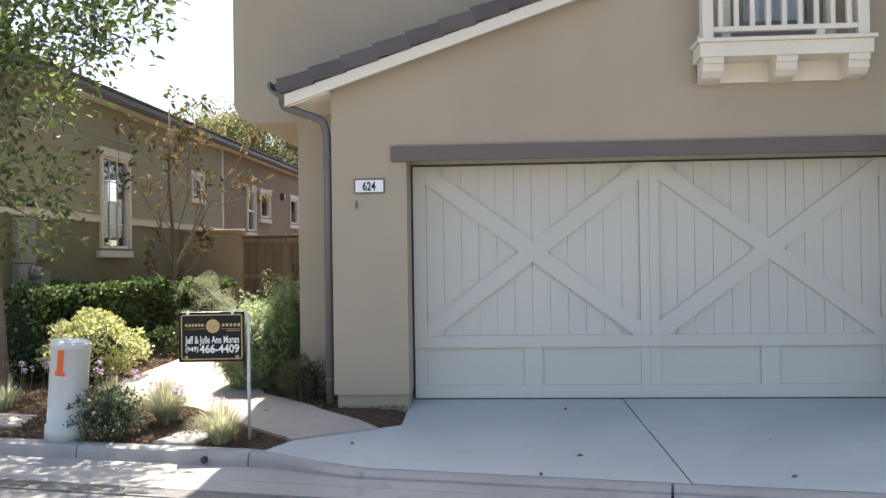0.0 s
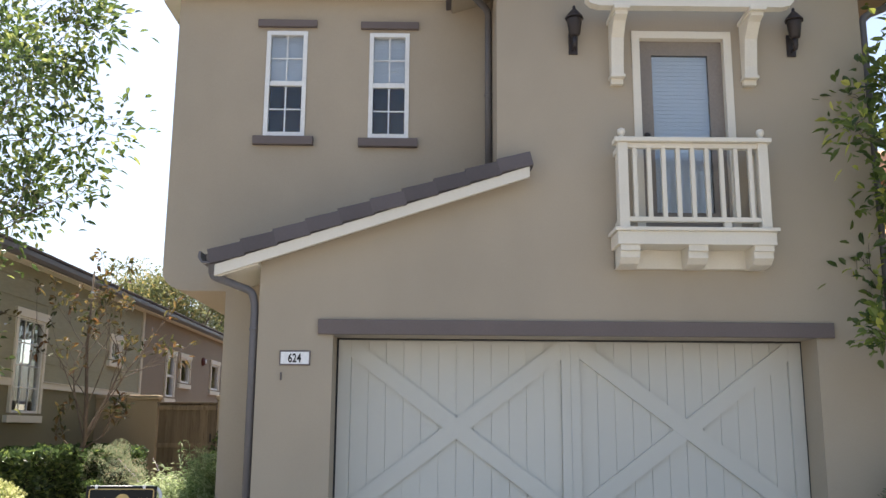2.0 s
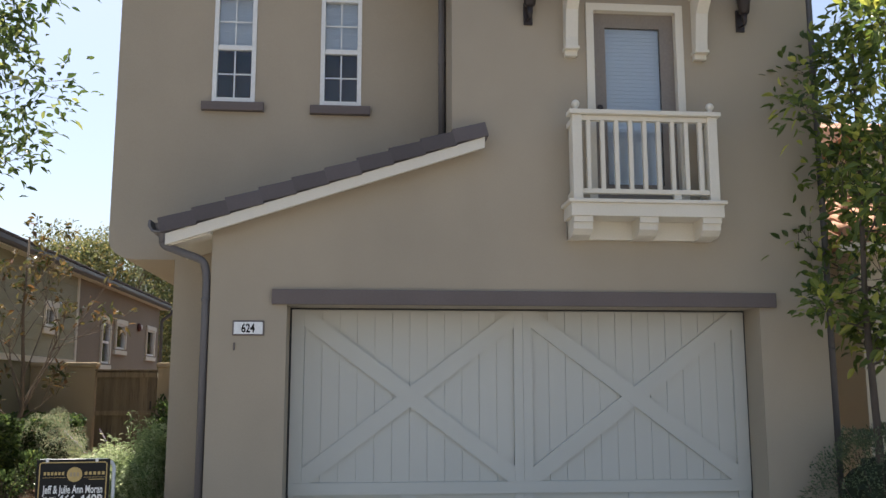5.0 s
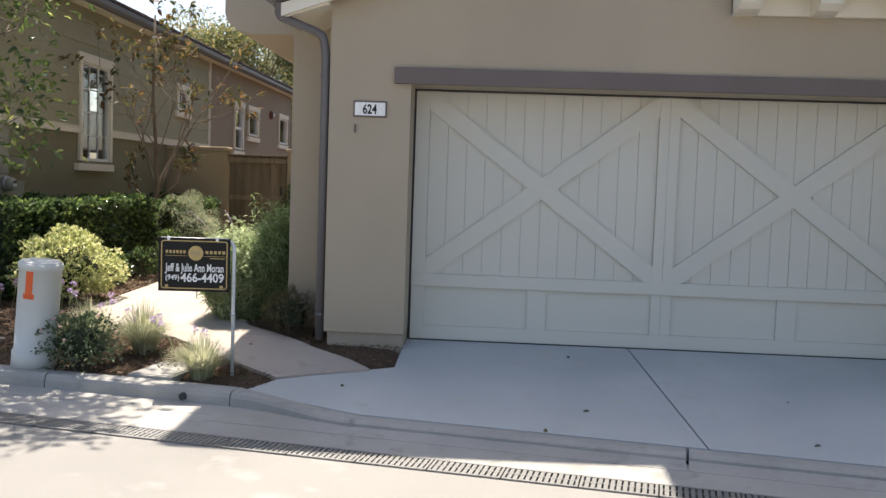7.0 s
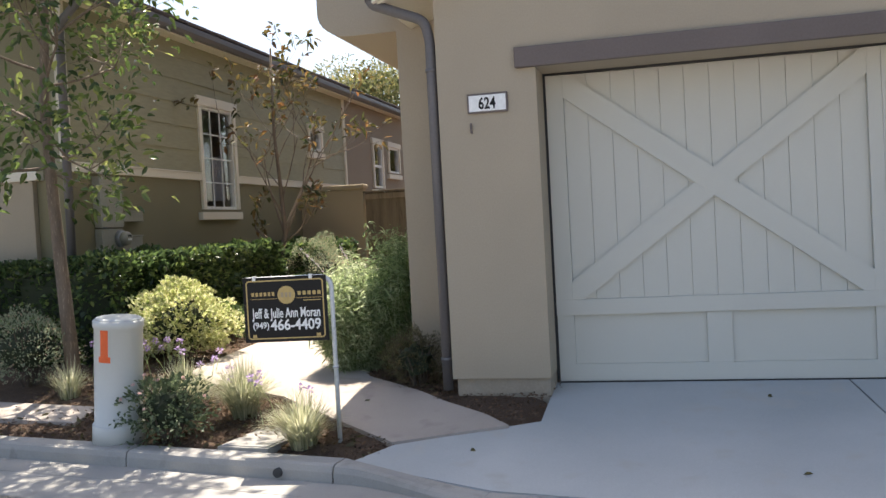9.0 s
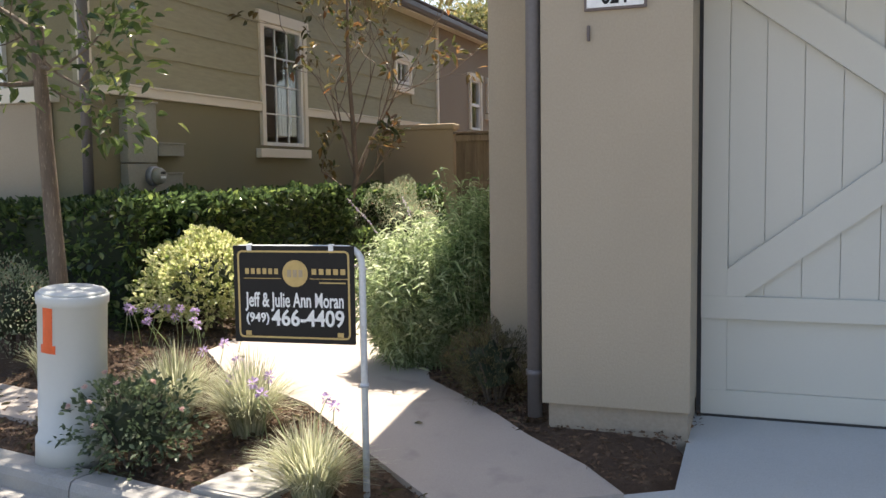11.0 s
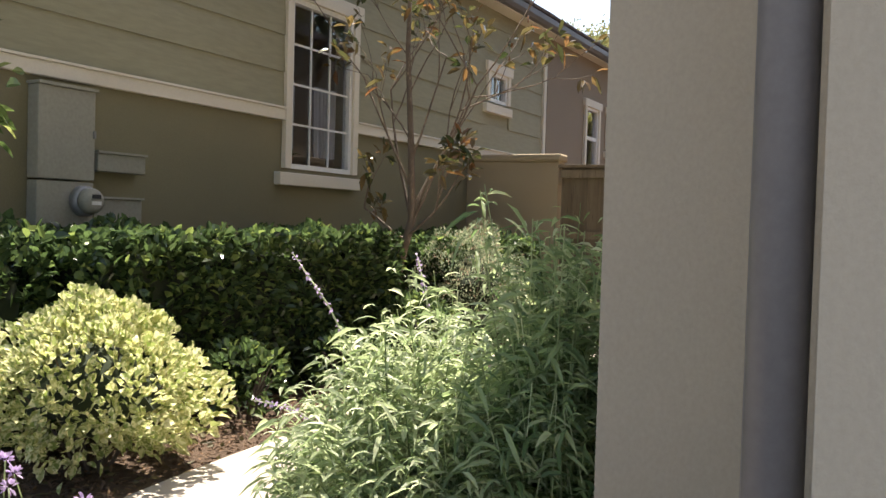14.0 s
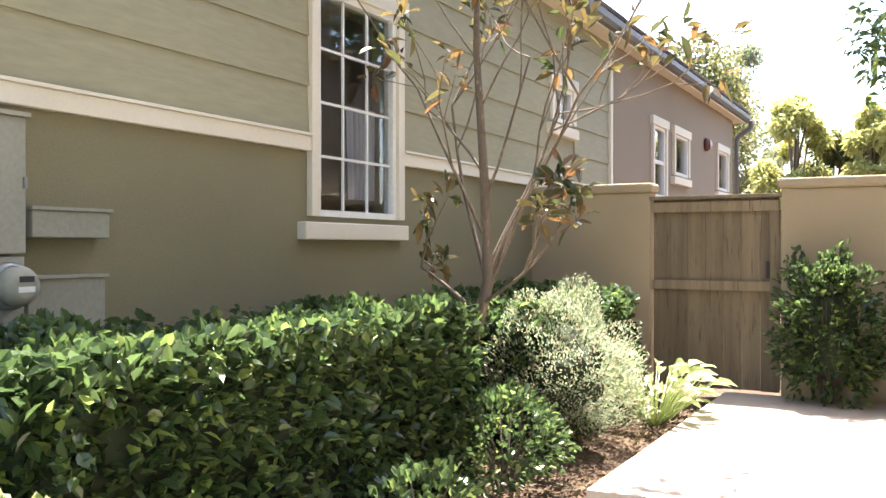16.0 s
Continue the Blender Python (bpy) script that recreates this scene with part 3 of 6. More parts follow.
# rounded underside of the overhanging storey
part("wall", up, STUCCO, house)
prof = [(-2.12, 3.29), (-2.12, 3.24)] + [(-1.82 - 0.30 * math.cos(a), 3.24 - 0.22 * math.sin(a)) for a in np.linspace(0.15, math.pi / 2, 8)] + [(-0.5, 3.02), (-0.5, 3.29)]
part("overhang", prism(prof, "y", WY, 5.0), STUCCO, house)
part("wall", block(-2.12, -1.2, 5.0, 5.2, 3.02, 6.68), STUCCO, house)
part("wall", block(-2.12, -1.92, WY + 0.2, 5.0, 3.29, 6.68), STUCCO, house)
part("wall", block(-1.38, -0.5, WY, WY + 0.2, 0.0, 3.02), STUCCO, house)
part("wall", block(-1.38, -1.18, WY + 0.2, 8.0, 0.0, 4.1), STUCCO, house)
part("wall", block(GX0, GX0 + 0.2, 0.25, WY, DH + 0.05, 3.2), STUCCO, house)
part("wall", block(GX0, GX0 + 0.2, 0.55, WY, -0.02, DH + 0.05), STUCCO, house)
part("header", block(-0.045, 5.02, 0.25, 0.55, DH + 0.05, 2.9), STUCCO, house)
part("wall", block(GX1 - 0.2, GX1, 0.55, 12.0, -0.1, 6.5), STUCCO, house)
part("wall", block(-1.3, GX1, 12.0, 12.2, -0.1, 6.5), STUCCO, house)
# footing below the plaster
for x0, x1 in ((GX0 + 0.03, -0.053), (5.035, GX1 - 0.03)):
    part("footing", block(x0, x1, 0.025, 0.54, -0.35, 0.035, bevel=0.006), FOOTING, house)
part("footing", block(-1.36, -0.5, WY + 0.02, WY + 0.2, -0.3, 0.0), FOOTING, house)
part("soffit_floor", block(-0.8, 5.8, 0.3, 11.8, 3.0, 3.15), STUCCO, house)
# side wing behind, with an arched niche
arch = [(-2.33, -0.1), (-1.98, -0.1), (-1.98, 2.65)] + [(-1.62 - 0.36 * math.cos(a), 2.65 + 0.36 * math.sin(a)) for a in np.linspace(0.2, math.pi - 0.2, 9)] + [(-1.26, 2.65), (-1.26, 4.1), (-2.33, 4.1)]
part("porch_wall", prism(arch, "y", 8.0, 8.25), GARDEN_WALL, house, "tan stucco porch wall with an arched opening")
part("porch_wall", block(-2.33, -2.13, 8.25, 12, -0.1, 4.1), GARDEN_WALL, house)
part("porch_roof", prism([(-2.55, 4.1), (-2.55, 4.2), (-1.0, 4.75), (-1.0, 4.1)], "y", 7.8, 12.1), TILE, house)
tr = [(-1.62 - 0.36 * math.cos(a), 7.985, 2.65 + 0.36 * math.sin(a)) for a in np.linspace(0, math.pi, 13)]
part("arch_trim", tube([(-1.98, 7.985, 0.05)] + tr + [(-1.26, 7.985, 0.05)], 0.045, 8), TRIM, house)

# roofs: board, soffit, tiles that lap down the slope
def roof_slope(x_low, z_low, x_high, z_high, y0, y1, name="roof"):
    d = Vector((x_high - x_low, z_high - z_low)).normalized()
    nrm = Vector((-d.y, d.x)) * (1 if d.x > 0 else -1)
    pts = [(x_low, z_low), (x_high, z_high), (x_high + nrm.x * 0.05, z_high + nrm.y * 0.05), (x_low + nrm.x * 0.05, z_low + nrm.y * 0.05)]
    return part(name, prism(pts, "y", y0, y1), STUCCO, house)


def barge(x_low, z_low, x_high, z_high, y, h=0.17):
    pts = [(x_low, z_low - h), (x_high, z_high - h), (x_high, z_high), (x_low, z_low)]
    return part("barge_board", prism(pts, "y", y, y + 0.05), TRIM, house)


def tiles_on(x_low, z_low, x_high, z_high, y0, y1, count, rows=1):
    """Thick flat tiles that step up the slope, edge row first."""
    L = math.hypot(x_high - x_low, z_high - z_low)
    ang = math.atan2(z_high - z_low, abs(x_high - x_low))
    sgn = 1 if x_high > x_low else -1
    step = L / count
    me = None
    w = (y1 - y0) / rows
    for r in range(rows):
        for i in range(count):
            cx, cz = x_low + (x_high - x_low) * (i + 0.5) / count, z_low + (z_high - z_low) * (i + 0.5) / count
            thick = 0.155 if r == 0 else 0.045
            if me is None or r < 2:
                if i == 0:
                    bm = block(-step * 0.53, step * 0.53, 0.003, w - 0.003, -0.03 if r == 0 else 0.0, thick - 0.03 if r == 0 else thick, bevel=0.008)
                    ob = part("roof_tile", bm, TILE, house)
                    me = ob.data
                else:
                    ob = new("roof_tile", me)
                    ob.parent = house
                    ob.matrix_parent_inverse = house.matrix_basis.inverted()
            else:
                ob = new("roof_tile", me)
                ob.parent = house
                ob.matrix_parent_inverse = house.matrix_basis.inverted()
            j = 0.006 * noise.noise((cx * 5, r * 3.1, 2))
            m = pose(cx, y0 + r * w + j, cz + 0.05 + j, 0, 0, 0) @ Matrix.Rotation(-sgn * (ang - 0.075), 4, 'Y')
            ob.matrix_basis = m


FY = -0.32
# shed roof over the garage
GABLE_Y, FY = FY, -0.20
SL, SH = (-1.27, shed_under(-1.27) + 0.135), (2.01, shed_under(2.01) + 0.135)
roof_slope(*SL, *SH, FY + 0.05, WY)
barge(SL[0], SL[1] + 0.02, SH[0], SH[1] + 0.02, FY, 0.118)
tiles_on(SL[0] - 0.04, SL[1] - 0.005, SH[0] + 0.02, SH[1] + 0.017, FY - 0.03, WY - 0.02, 10, 4)
part("soffit", prism([(SL[0] + 0.03, SL[1] - 0.1), (GX0, shed_under(GX0) + 0.02), (GX0, shed_under(GX0) + 0.06), (SL[0] + 0.03, SL[1] - 0.05)], "y", FY + 0.05, WY), TRIM, house)
# gable roof
FY = GABLE_Y
GL, GA, GR = (1.20, gable_under(1.20) + 0.14), (RIDGE_X, gable_under(RIDGE_X) + 0.14), (6.30, gable_under(6.30) + 0.14)
roof_slope(*GL, *GA, FY + 0.05, 12.2)
roof_slope(*GR, *GA, FY + 0.05, 12.2)
barge(GL[0], GL[1] + 0.02, GA[0], GA[1] + 0.02, FY, 0.13)
barge(GR[0], GR[1] + 0.02, GA[0], GA[1] + 0.02, FY, 0.13)
tiles_on(GL[0] - 0.06, GL[1] - 0.02, GA[0], GA[1] + 0.005, FY - 0.03, 1.6, 8, 6)
tiles_on(GR[0] + 0.06, GR[1] - 0.02, GA[0], GA[1] + 0.005, FY - 0.03, 1.6, 8, 6)
part("ridge_tile", tube([(RIDGE_X, FY - 0.03, GA[1] + 0.10), (RIDGE_X, 12, GA[1] + 0.10)], 0.11, 10), TILE, house)
part("finial_bracket", block(RIDGE_X - 0.025, RIDGE_X + 0.025, FY + 0.05, 0.0, 7.27, 7.36), TRIM, house)
# roof of the set-back wing: eave to the street
EZ = 6.67
part("fascia", block(-2.34, 1.50, 0.61, 0.66, EZ - 0.03, EZ + 0.14), TRIM, house)
part("soffit", block(-2.31, 1.64, 0.66, WY, EZ - 0.03, EZ), TRIM, house)
part("soffit", block(-2.31, -2.12, WY, 5.4, EZ - 0.03, EZ), TRIM, house)
part("fascia", block(-2.36, -2.31, 0.66, 5.4, EZ - 0.03, EZ + 0.14), TRIM, house)
bm = bmesh.new()
pr = [(0.50, EZ + 0.09), (0.51, EZ + 0.17), (0.50, EZ + 0.20), (0.61, EZ + 0.20), (0.61, EZ + 0.07), (0.54, EZ + 0.06)]
part("gutter", prism(pr, "x", -2.40, 1.35), PIPE, house)
part("roof", prism([(0.55, EZ + 0.15), (0.55, EZ + 0.245), (2.98, EZ + 1.0), (5.4, EZ + 0.24), (5.4, EZ + 0.15)], "x", -2.46, 3.0), TILE, house)

# lintel over the garage door, window trims, attic vent
part("lintel", block(-0.20, 5.195, -0.05, 0.0, 2.445, 2.60, bevel=0.006), MAUVE, house)
for (x0, x1, z0, z1) in (W1, W2):
    part("window_sill", block(x0 - 0.11, x1 + 0.11, WY - 0.07, WY + 0.002, z0 - 0.115, z0 - 0.012, bevel=0.006), MAUVE, house)
    part("window_head", block(x0 - 0.11, x1 + 0.11, WY - 0.055, WY + 0.002, z1 + 0.045, z1 + 0.135, bevel=0.006), MAUVE, house)
part("vent_block", block(3.64, 3.93, -0.06, 0.002, 7.08, 7.19, bevel=0.006), MAUVE, house)
part("vent_block", block(3.62, 3.91, -0.06, 0.002, 6.66, 6.76, bevel=0.006), MAUVE, house)
part("vent_panel", block(3.70, 3.86, -0.03, 0.002, 6.76, 7.08), STUCCO, house)


def sash_window(name, x0, x1, z0, z1, y, cols, rows_up, rows_low, label, mid=0.5, blind=True):
    w = thing(name, label, "window", ((x0 + x1) / 2, y, z0), kind="structure")
    f = 0.05
    bm = bmesh.new()
    zm = z0 + (z1 - z0) * mid
    for a in ((x0, x0 + f, z0, z1), (x1 - f, x1, z0, z1), (x0 + f, x1 - f, z0, z0 + f), (x0 + f, x1 - f, z1 - f, z1)):
        block(a[0], a[1], y - 0.02, y + 0.06, a[2], a[3], bm)
    part("window_frame", bm, WHITE, w)
    part("meeting_rail", block(x0 + f, x1 - f, y - 0.005, y + 0.05, zm - 0.03, zm + 0.03, bevel=0.004), WHITE, w)
    for (a, b, n) in ((z0 + f, zm - 0.03, rows_low), (zm + 0.03, z1 - f, rows_up)):
        part("pane", block(x0 + f, x1 - f, y + 0.025, y + 0.031, a, b), GLASS, w).visible_shadow = False
        for i in range(1, cols):
            x = x0 + f + (x1 - x0 - 2 * f) * i / cols
            part("glazing_bar", block(x - 0.008, x + 0.008, y + 0.013, y + 0.024, a, b), WHITE, w)
        for i in range(1, n):
            z = a + (b - a) * i / n
            part("glazing_bar", block(x0 + f, x1 - f, y + 0.012, y + 0.023, z - 0.008, z + 0.008), WHITE, w)
    if blind:
        bm = bmesh.new()
        z = zm + 0.02
        while z < z1 - 0.05:
            block(x0 + f, x1 - f, -0.024, 0.024, -0.0015, 0.0015, bm, m=pose(0, y + 0.07, z, 80, 0, 0))
            z += 0.042
        part("blind", bm, BLIND, w, "white slatted blind behind the glass")
    return w


sash_window("window_1", *W1, WY, 2, 2, 2, "white sash window with closed blinds")
sash_window("window_2", *W2, WY, 2, 2, 2, "white sash window with closed blinds")
part("inner_wall", block(-1.85, 1.6, 1.6, 1.65, 4.0, 6.6), STUCCO_NB2, house)

# balcony door with a blind behind its glass
bd = thing("balcony_door", "taupe glazed balcony door with a white blind", "door", (3.74, 0, 3.62))
x0, x1, z0, z1 = BD
bm = bmesh.new()
block(x0 - 0.03, x0 + 0.055, -0.02, 0.07, z0, z1 - 0.055, bm), block(x1 - 0.055, x1 + 0.03, -0.02, 0.07, z0, z1 - 0.055, bm), block(x0 - 0.03, x1 + 0.03, -0.02, 0.07, z1 - 0.055, z1 + 0.03, bm)
part("door_frame", bm, TRIM, bd)
gl = (3.42, 4.05, 3.80, 5.62)
part("leaf", pierced("y", 0.07, 0.12, x0 + 0.055, x1 - 0.055, z0, z1 - 0.055, [gl]), DOOR_TAUPE, bd)
part("pane", block(*gl[:2], 0.085, 0.092, *gl[2:]), GLASS, bd).visible_shadow = False
bm = bmesh.new()
z = 3.84
while z < 5.6:
    block(gl[0], gl[1], -0.026, 0.026, -0.0015, 0.0015, bm, m=pose(0, 0.125, z, 80, 0, 0))
    z += 0.045
part("blind", bm, BLIND, bd, "white slatted blind behind the glass")
part("knob", lathe([(0.012, 0), (0.012, 0.03), (0.032, 0.045), (0.034, 0.06), (0.02, 0.078)], 14), DARK_METAL, bd).matrix_basis = pose(3.33, 0.07, 4.66, 90, 0, 0)
part("inner_wall", block(2.4, 5.2, 0.3, 0.34, 3.2, 6.2), STUCCO_NB2, house)


def balcony():
    b = thing("balcony", "white painted wooden balcony with turned ball finials", "balcony", (3.74, -0.2, 3.55))
    bx0, bx1, by = 2.92, 4.50, -0.36
    part("ledge", block(bx0 - 0.06, bx1 + 0.06, by - 0.05, 0.0, 3.50, 3.54, bevel=0.008), TRIM, b)
    part("floor_beam", block(bx0 - 0.03, bx1 + 0.03, by - 0.02, 0.0, 3.36, 3.50, bevel=0.006), TRIM, b)
    part("back_board", block(bx0, bx1, -0.06, 0.0, 3.16, 3.36, bevel=0.006), TRIM, b)
    for x in (bx0 + 0.0, (bx0 + bx1) / 2 - 0.09, bx1 - 0.2):
        pr = [(0.0, 3.36), (by + 0.0, 3.36), (by, 3.30), (by + 0.03, 3.30), (by + 0.03, 3.23), (by + 0.10, 3.175), (by + 0.2, 3.155), (0.0, 3.155)]
        part("corbel", prism(pr, "x", x, x + 0.2), TRIM, b)
    for x in (bx0, bx1 - 0.105):
        part("post", block(x, x + 0.105, by, by + 0.105, 3.54, 4.46, bevel=0.006), TRIM, b)
        part("finial", lathe([(0.03, 0), (0.03, 0.02), (0.018, 0.03), (0.036, 0.05), (0.045, 0.075), (0.036, 0.105), (0.01, 0.12)], 16, (x + 0.052, by + 0.052, 4.51)), TRIM, b)
        part("side_rail", block(x + 0.02, x + 0.085, by + 0.105, 0, 4.40, 4.455), TRIM, b)
        part("side_rail", block(x + 0.02, x + 0.085, by + 0.105, 0, 3.61, 3.655), TRIM, b)
        for y in (-0.17, -0.075):
            part("baluster", block(x + 0.035, x + 0.07, y, y + 0.035, 3.655, 4.40), TRIM, b)
    part("top_rail", block(bx0 - 0.035, bx1 + 0.035, by - 0.035, by + 0.14, 4.46, 4.51, bevel=0.008), TRIM, b)
    part("under_rail", block(bx0 + 0.105, bx1 - 0.105, by + 0.02, by + 0.085, 4.405, 4.455), TRIM, b)
    part("bottom_rail", block(bx0 + 0.105, bx1 - 0.105, by + 0.02, by + 0.085, 3.61, 3.66, bevel=0.004), TRIM, b)
    n = 9
    for i in range(n):
        x = bx0 + 0.105 + (bx1 - bx0 - 0.21) * (i + 0.5) / n
        part("baluster", block(x - 0.022, x + 0.022, by + 0.03, by + 0.075, 3.66, 4.405), TRIM, b)
    part("mid_foot", block((bx0 + bx1) / 2 + 0.3, (bx0 + bx1) / 2 + 0.38, by + 0.03, by + 0.09, 3.54, 3.61), TRIM, b)


balcony()

hood = thing("door_hood", "white painted beam on two curved brackets", "door hood", (3.74, 0, 6.0))
bm = prism([(2.62, 6.11), (4.87, 6.11), (4.87, 6.05), (4.83, 6.00), (4.74, 5.975), (2.76, 5.975), (2.67, 6.00), (2.62, 6.05)], "y", -0.42, -0.30)
part("beam", bm, TRIM, hood)
for x in (2.93, 4.40):
    pr = [(0.0, 5.97), (-0.40, 5.97), (-0.40, 5.89), (-0.30, 5.86), (-0.17, 5.72), (-0.12, 5.42), (-0.12, 5.30), (-0.07, 5.28), (-0.07, 5.22), (0, 5.22)]
    part("bracket", prism(pr, "x", x, x + 0.135), TRIM, hood)
    part("bracket_cap", block(x - 0.02, x + 0.155, -0.45, 0.0, 5.935, 5.985, bevel=0.005), TRIM, hood)
    part("bracket_foot", block(x - 0.015, x + 0.15, -0.135, 0.0, 5.28, 5.315, bevel=0.004), TRIM, hood)


def wall_lamp(x, z):
    l = thing("wall_lamp", "dark bronze wall lantern with a pointed cap", "wall lamp", (x, -0.12, z), group="lanterns beside the balcony door")
    part("back_plate", block(x - 0.05, x + 0.05, -0.025, 0, z - 0.28, z - 0.02, bevel=0.008), DARK_METAL, l)
    part("arm", tube(rounded([(x, -0.02, z - 0.22), (x, -0.14, z - 0.24), (x, -0.14, z - 0.10)], 0.05), 0.014, 8), DARK_METAL, l)
    part("cage", lathe([(0.035, -0.12), (0.06, -0.10), (0.085, 0.07), (0.085, 0.09)], 8, (x, -0.14, z)), DARK_METAL, l)
    part("cap", lathe([(0.105, 0.09), (0.10, 0.105), (0.055, 0.165), (0.03, 0.19), (0.016, 0.21), (0.02, 0.225), (0.006, 0.25)], 8, (x, -0.14, z)), DARK_METAL, l)
    part("tail", lathe([(0.012, -0.25), (0.03, -0.2), (0.035, -0.12)], 8, (x, -0.14, z)), DARK_METAL, l)


wall_lamp(2.53, 5.86)
wall_lamp(4.97, 5.86)

# ---------- garage door ----------
def clipped(poly, x0, x1, z0, z1):
    """A convex outline cut off at the sides of a rectangle."""
    for axis, lim, sign in ((0, x0, 1), (0, x1, -1), (1, z0, 1), (1, z1, -1)):
        out = []
        for p, q in zip(poly, poly[1:] + poly[:1]):
            dp, dq = (p[axis] - lim) * sign, (q[axis] - lim) * sign
            if dp >= 0:
                out.append(p)
            if dp * dq < 0:
                out.append(p.lerp(q, dp / (dp - dq)))
        poly = out
    return poly


gd = thing("garage_door", "off-white plank garage door with crossed braces", "garage door", (2.49, 0.45, -0.05))
Y = 0.45
DX0, DX1, DZ0, DZ1 = -0.035, 5.018, -0.072, 2.435
part("core", block(DX0 + 0.012, DX1 - 0.012, Y + 0.012, Y + 0.05, DZ0, DZ1), DOOR_PAINT, gd)
MID = (DX0 + DX1) / 2
for a, b in ((DX0 + 0.15, MID - 0.10), (MID + 0.10, DX1 - 0.15)):
    for i in range(12):
        p, q = a + (b - a) * i / 12, a + (b - a) * (i + 1) / 12
        part("plank", block(p + 0.0015, q - 0.0015, Y, Y + 0.013, 0.56, DZ1 - 0.005, bevel=0.002), DOOR_PAINT, gd)
    for (u0, v0, u1, v1) in ((a + 0.03, 2.33, b - 0.02, 0.665), (a + 0.03, 0.665, b - 0.02, 2.33)):
        d = Vector((u1 - u0, v1 - v0)).normalized()
        w = Vector((-d.y, d.x)) * 0.088
        A, B = Vector((u0, v0)) - d * 0.4, Vector((u1, v1)) + d * 0.4
        poly = clipped([A - w, B - w, B + w, A + w], a - 0.002, b + 0.002, 0.598, DZ1 - 0.006)
        part("brace", prism([tuple(q) for q in poly], "y", Y - (0.036 if v0 > v1 else 0.0345), Y), DOOR_PAINT, gd)
    for k in range(2):
        c, e = ((a, (a + b) / 2 - 0.095), ((a + b) / 2 + 0.095, b))[k]
        part("lower_panel", block(c, e, Y + 0.002, Y + 0.013, 0.07, 0.475, bevel=0.002), DOOR_PAINT, gd)
    part("lower_stile", block((a + b) / 2 - 0.095, (a + b) / 2 + 0.095, Y - 0.022, Y + 0.012, 0.07, 0.475, bevel=0.0015), DOOR_PAINT, gd)
for a, b in ((DX0 + 0.012, DX0 + 0.15), (MID - 0.10, MID - 0.001), (MID + 0.001, MID + 0.10), (DX1 - 0.15, DX1 - 0.012)):
    part("stile", block(a, b, Y - 0.038, Y + 0.012, 0.60, DZ1 - 0.005, bevel=0.0015), DOOR_PAINT, gd)
    part("stile", block(a, b, Y - 0.022, Y + 0.012, 0.07, 0.475, bevel=0.0015), DOOR_PAINT, gd)
part("rail", block(DX0 + 0.012, DX1 - 0.012, Y - 0.040, Y + 0.012, 0.475, 0.60, bevel=0.0015), DOOR_PAINT, gd)
part("rail", block(DX0 + 0.012, DX1 - 0.012, Y - 0.0235, Y + 0.012, DZ0 + 0.004, 0.07, bevel=0.0015), DOOR_PAINT, gd)
for a in ((-0.045, DX0 + 0.014, DZ0, DZ1), (DX1 - 0.014, 5.02, DZ0, DZ1), (-0.045, 5.02, DZ1, DZ1 + 0.02), (DX0 + 0.014, DX1 - 0.014, DZ0 - 0.02, DZ0 + 0.004)):
    part("weather_strip", block(a[0], a[1], Y - 0.03, Y + 0.04, a[2], a[3]), SEAL, gd)

# ---------- downspouts and plaque ----------
def downspout(name, pts, label, r=0.042, clamps=()):
    d = thing(name, label, "downspout", pts[-1])
    part("pipe", tube(rounded(pts, 0.09), r, 14), PIPE, d)
    for z in clamps:
        part("clamp", lathe([(r + 0.001, -0.015), (r + 0.007, -0.013), (r + 0.007, 0.013), (r + 0.001, 0.015)], 14, (*pts[-1][:2], z)), PIPE, d)
    return d


ds = downspout("downspout", [(-1.30, -0.13, 3.14), (-1.30, -0.13, 3.03), (-0.915, 0.04, 2.90), (-0.884, 0.06, 2.74), (-0.884, 0.06, -0.06)], "round grey-brown downspout at the garage corner", clamps=(0.19, 2.5))
part("outlet", lathe([(0.045, -0.1), (0.05, 0.0), (0.085, 0.06), (0.09, 0.10), (0.095, 0.10)], 14, (-1.30, -0.13, 3.15)), PIPE, ds)
part("gutter", prism([(-1.44, 3.28), (-1.45, 3.22), (-1.41, 3.16), (-1.32, 3.15), (-1.31, 3.27), (-1.32, 3.27), (-1.33, 3.17), (-1.40, 3.18), (-1.42, 3.22), (-1.42, 3.28)], "y", -0.20, WY), PIPE, ds)
downspout("downspout", [(1.38, 0.54, 6.80), (1.38, 0.54, 6.62), (1.633, 0.74, 6.46), (1.633, 0.78, 6.3), (1.633, 0.78, 4.32)], "dark downspout between the two upper walls", clamps=(5.4,))
downspout("downspout", [(6.3, 0.0, 6.4), (6.3, 0.05, 6.3), (5.83, 0.06, 6.1), (5.83, 0.06, -0.1)], "dark downspout at the house corner", clamps=(2.0, 4.2))

plaque = thing("house_number_plate", "white house number plate with dark frame", "number plate", (-0.43, -0.02, 2.2))
part("frame", block(-0.592, -0.270, -0.018, 0, 2.122, 2.276, bevel=0.006), MAUVE, plaque)
part("face", block(-0.577, -0.285, -0.022, -0.015, 2.137, 2.261), SIGN_WHITE, plaque)


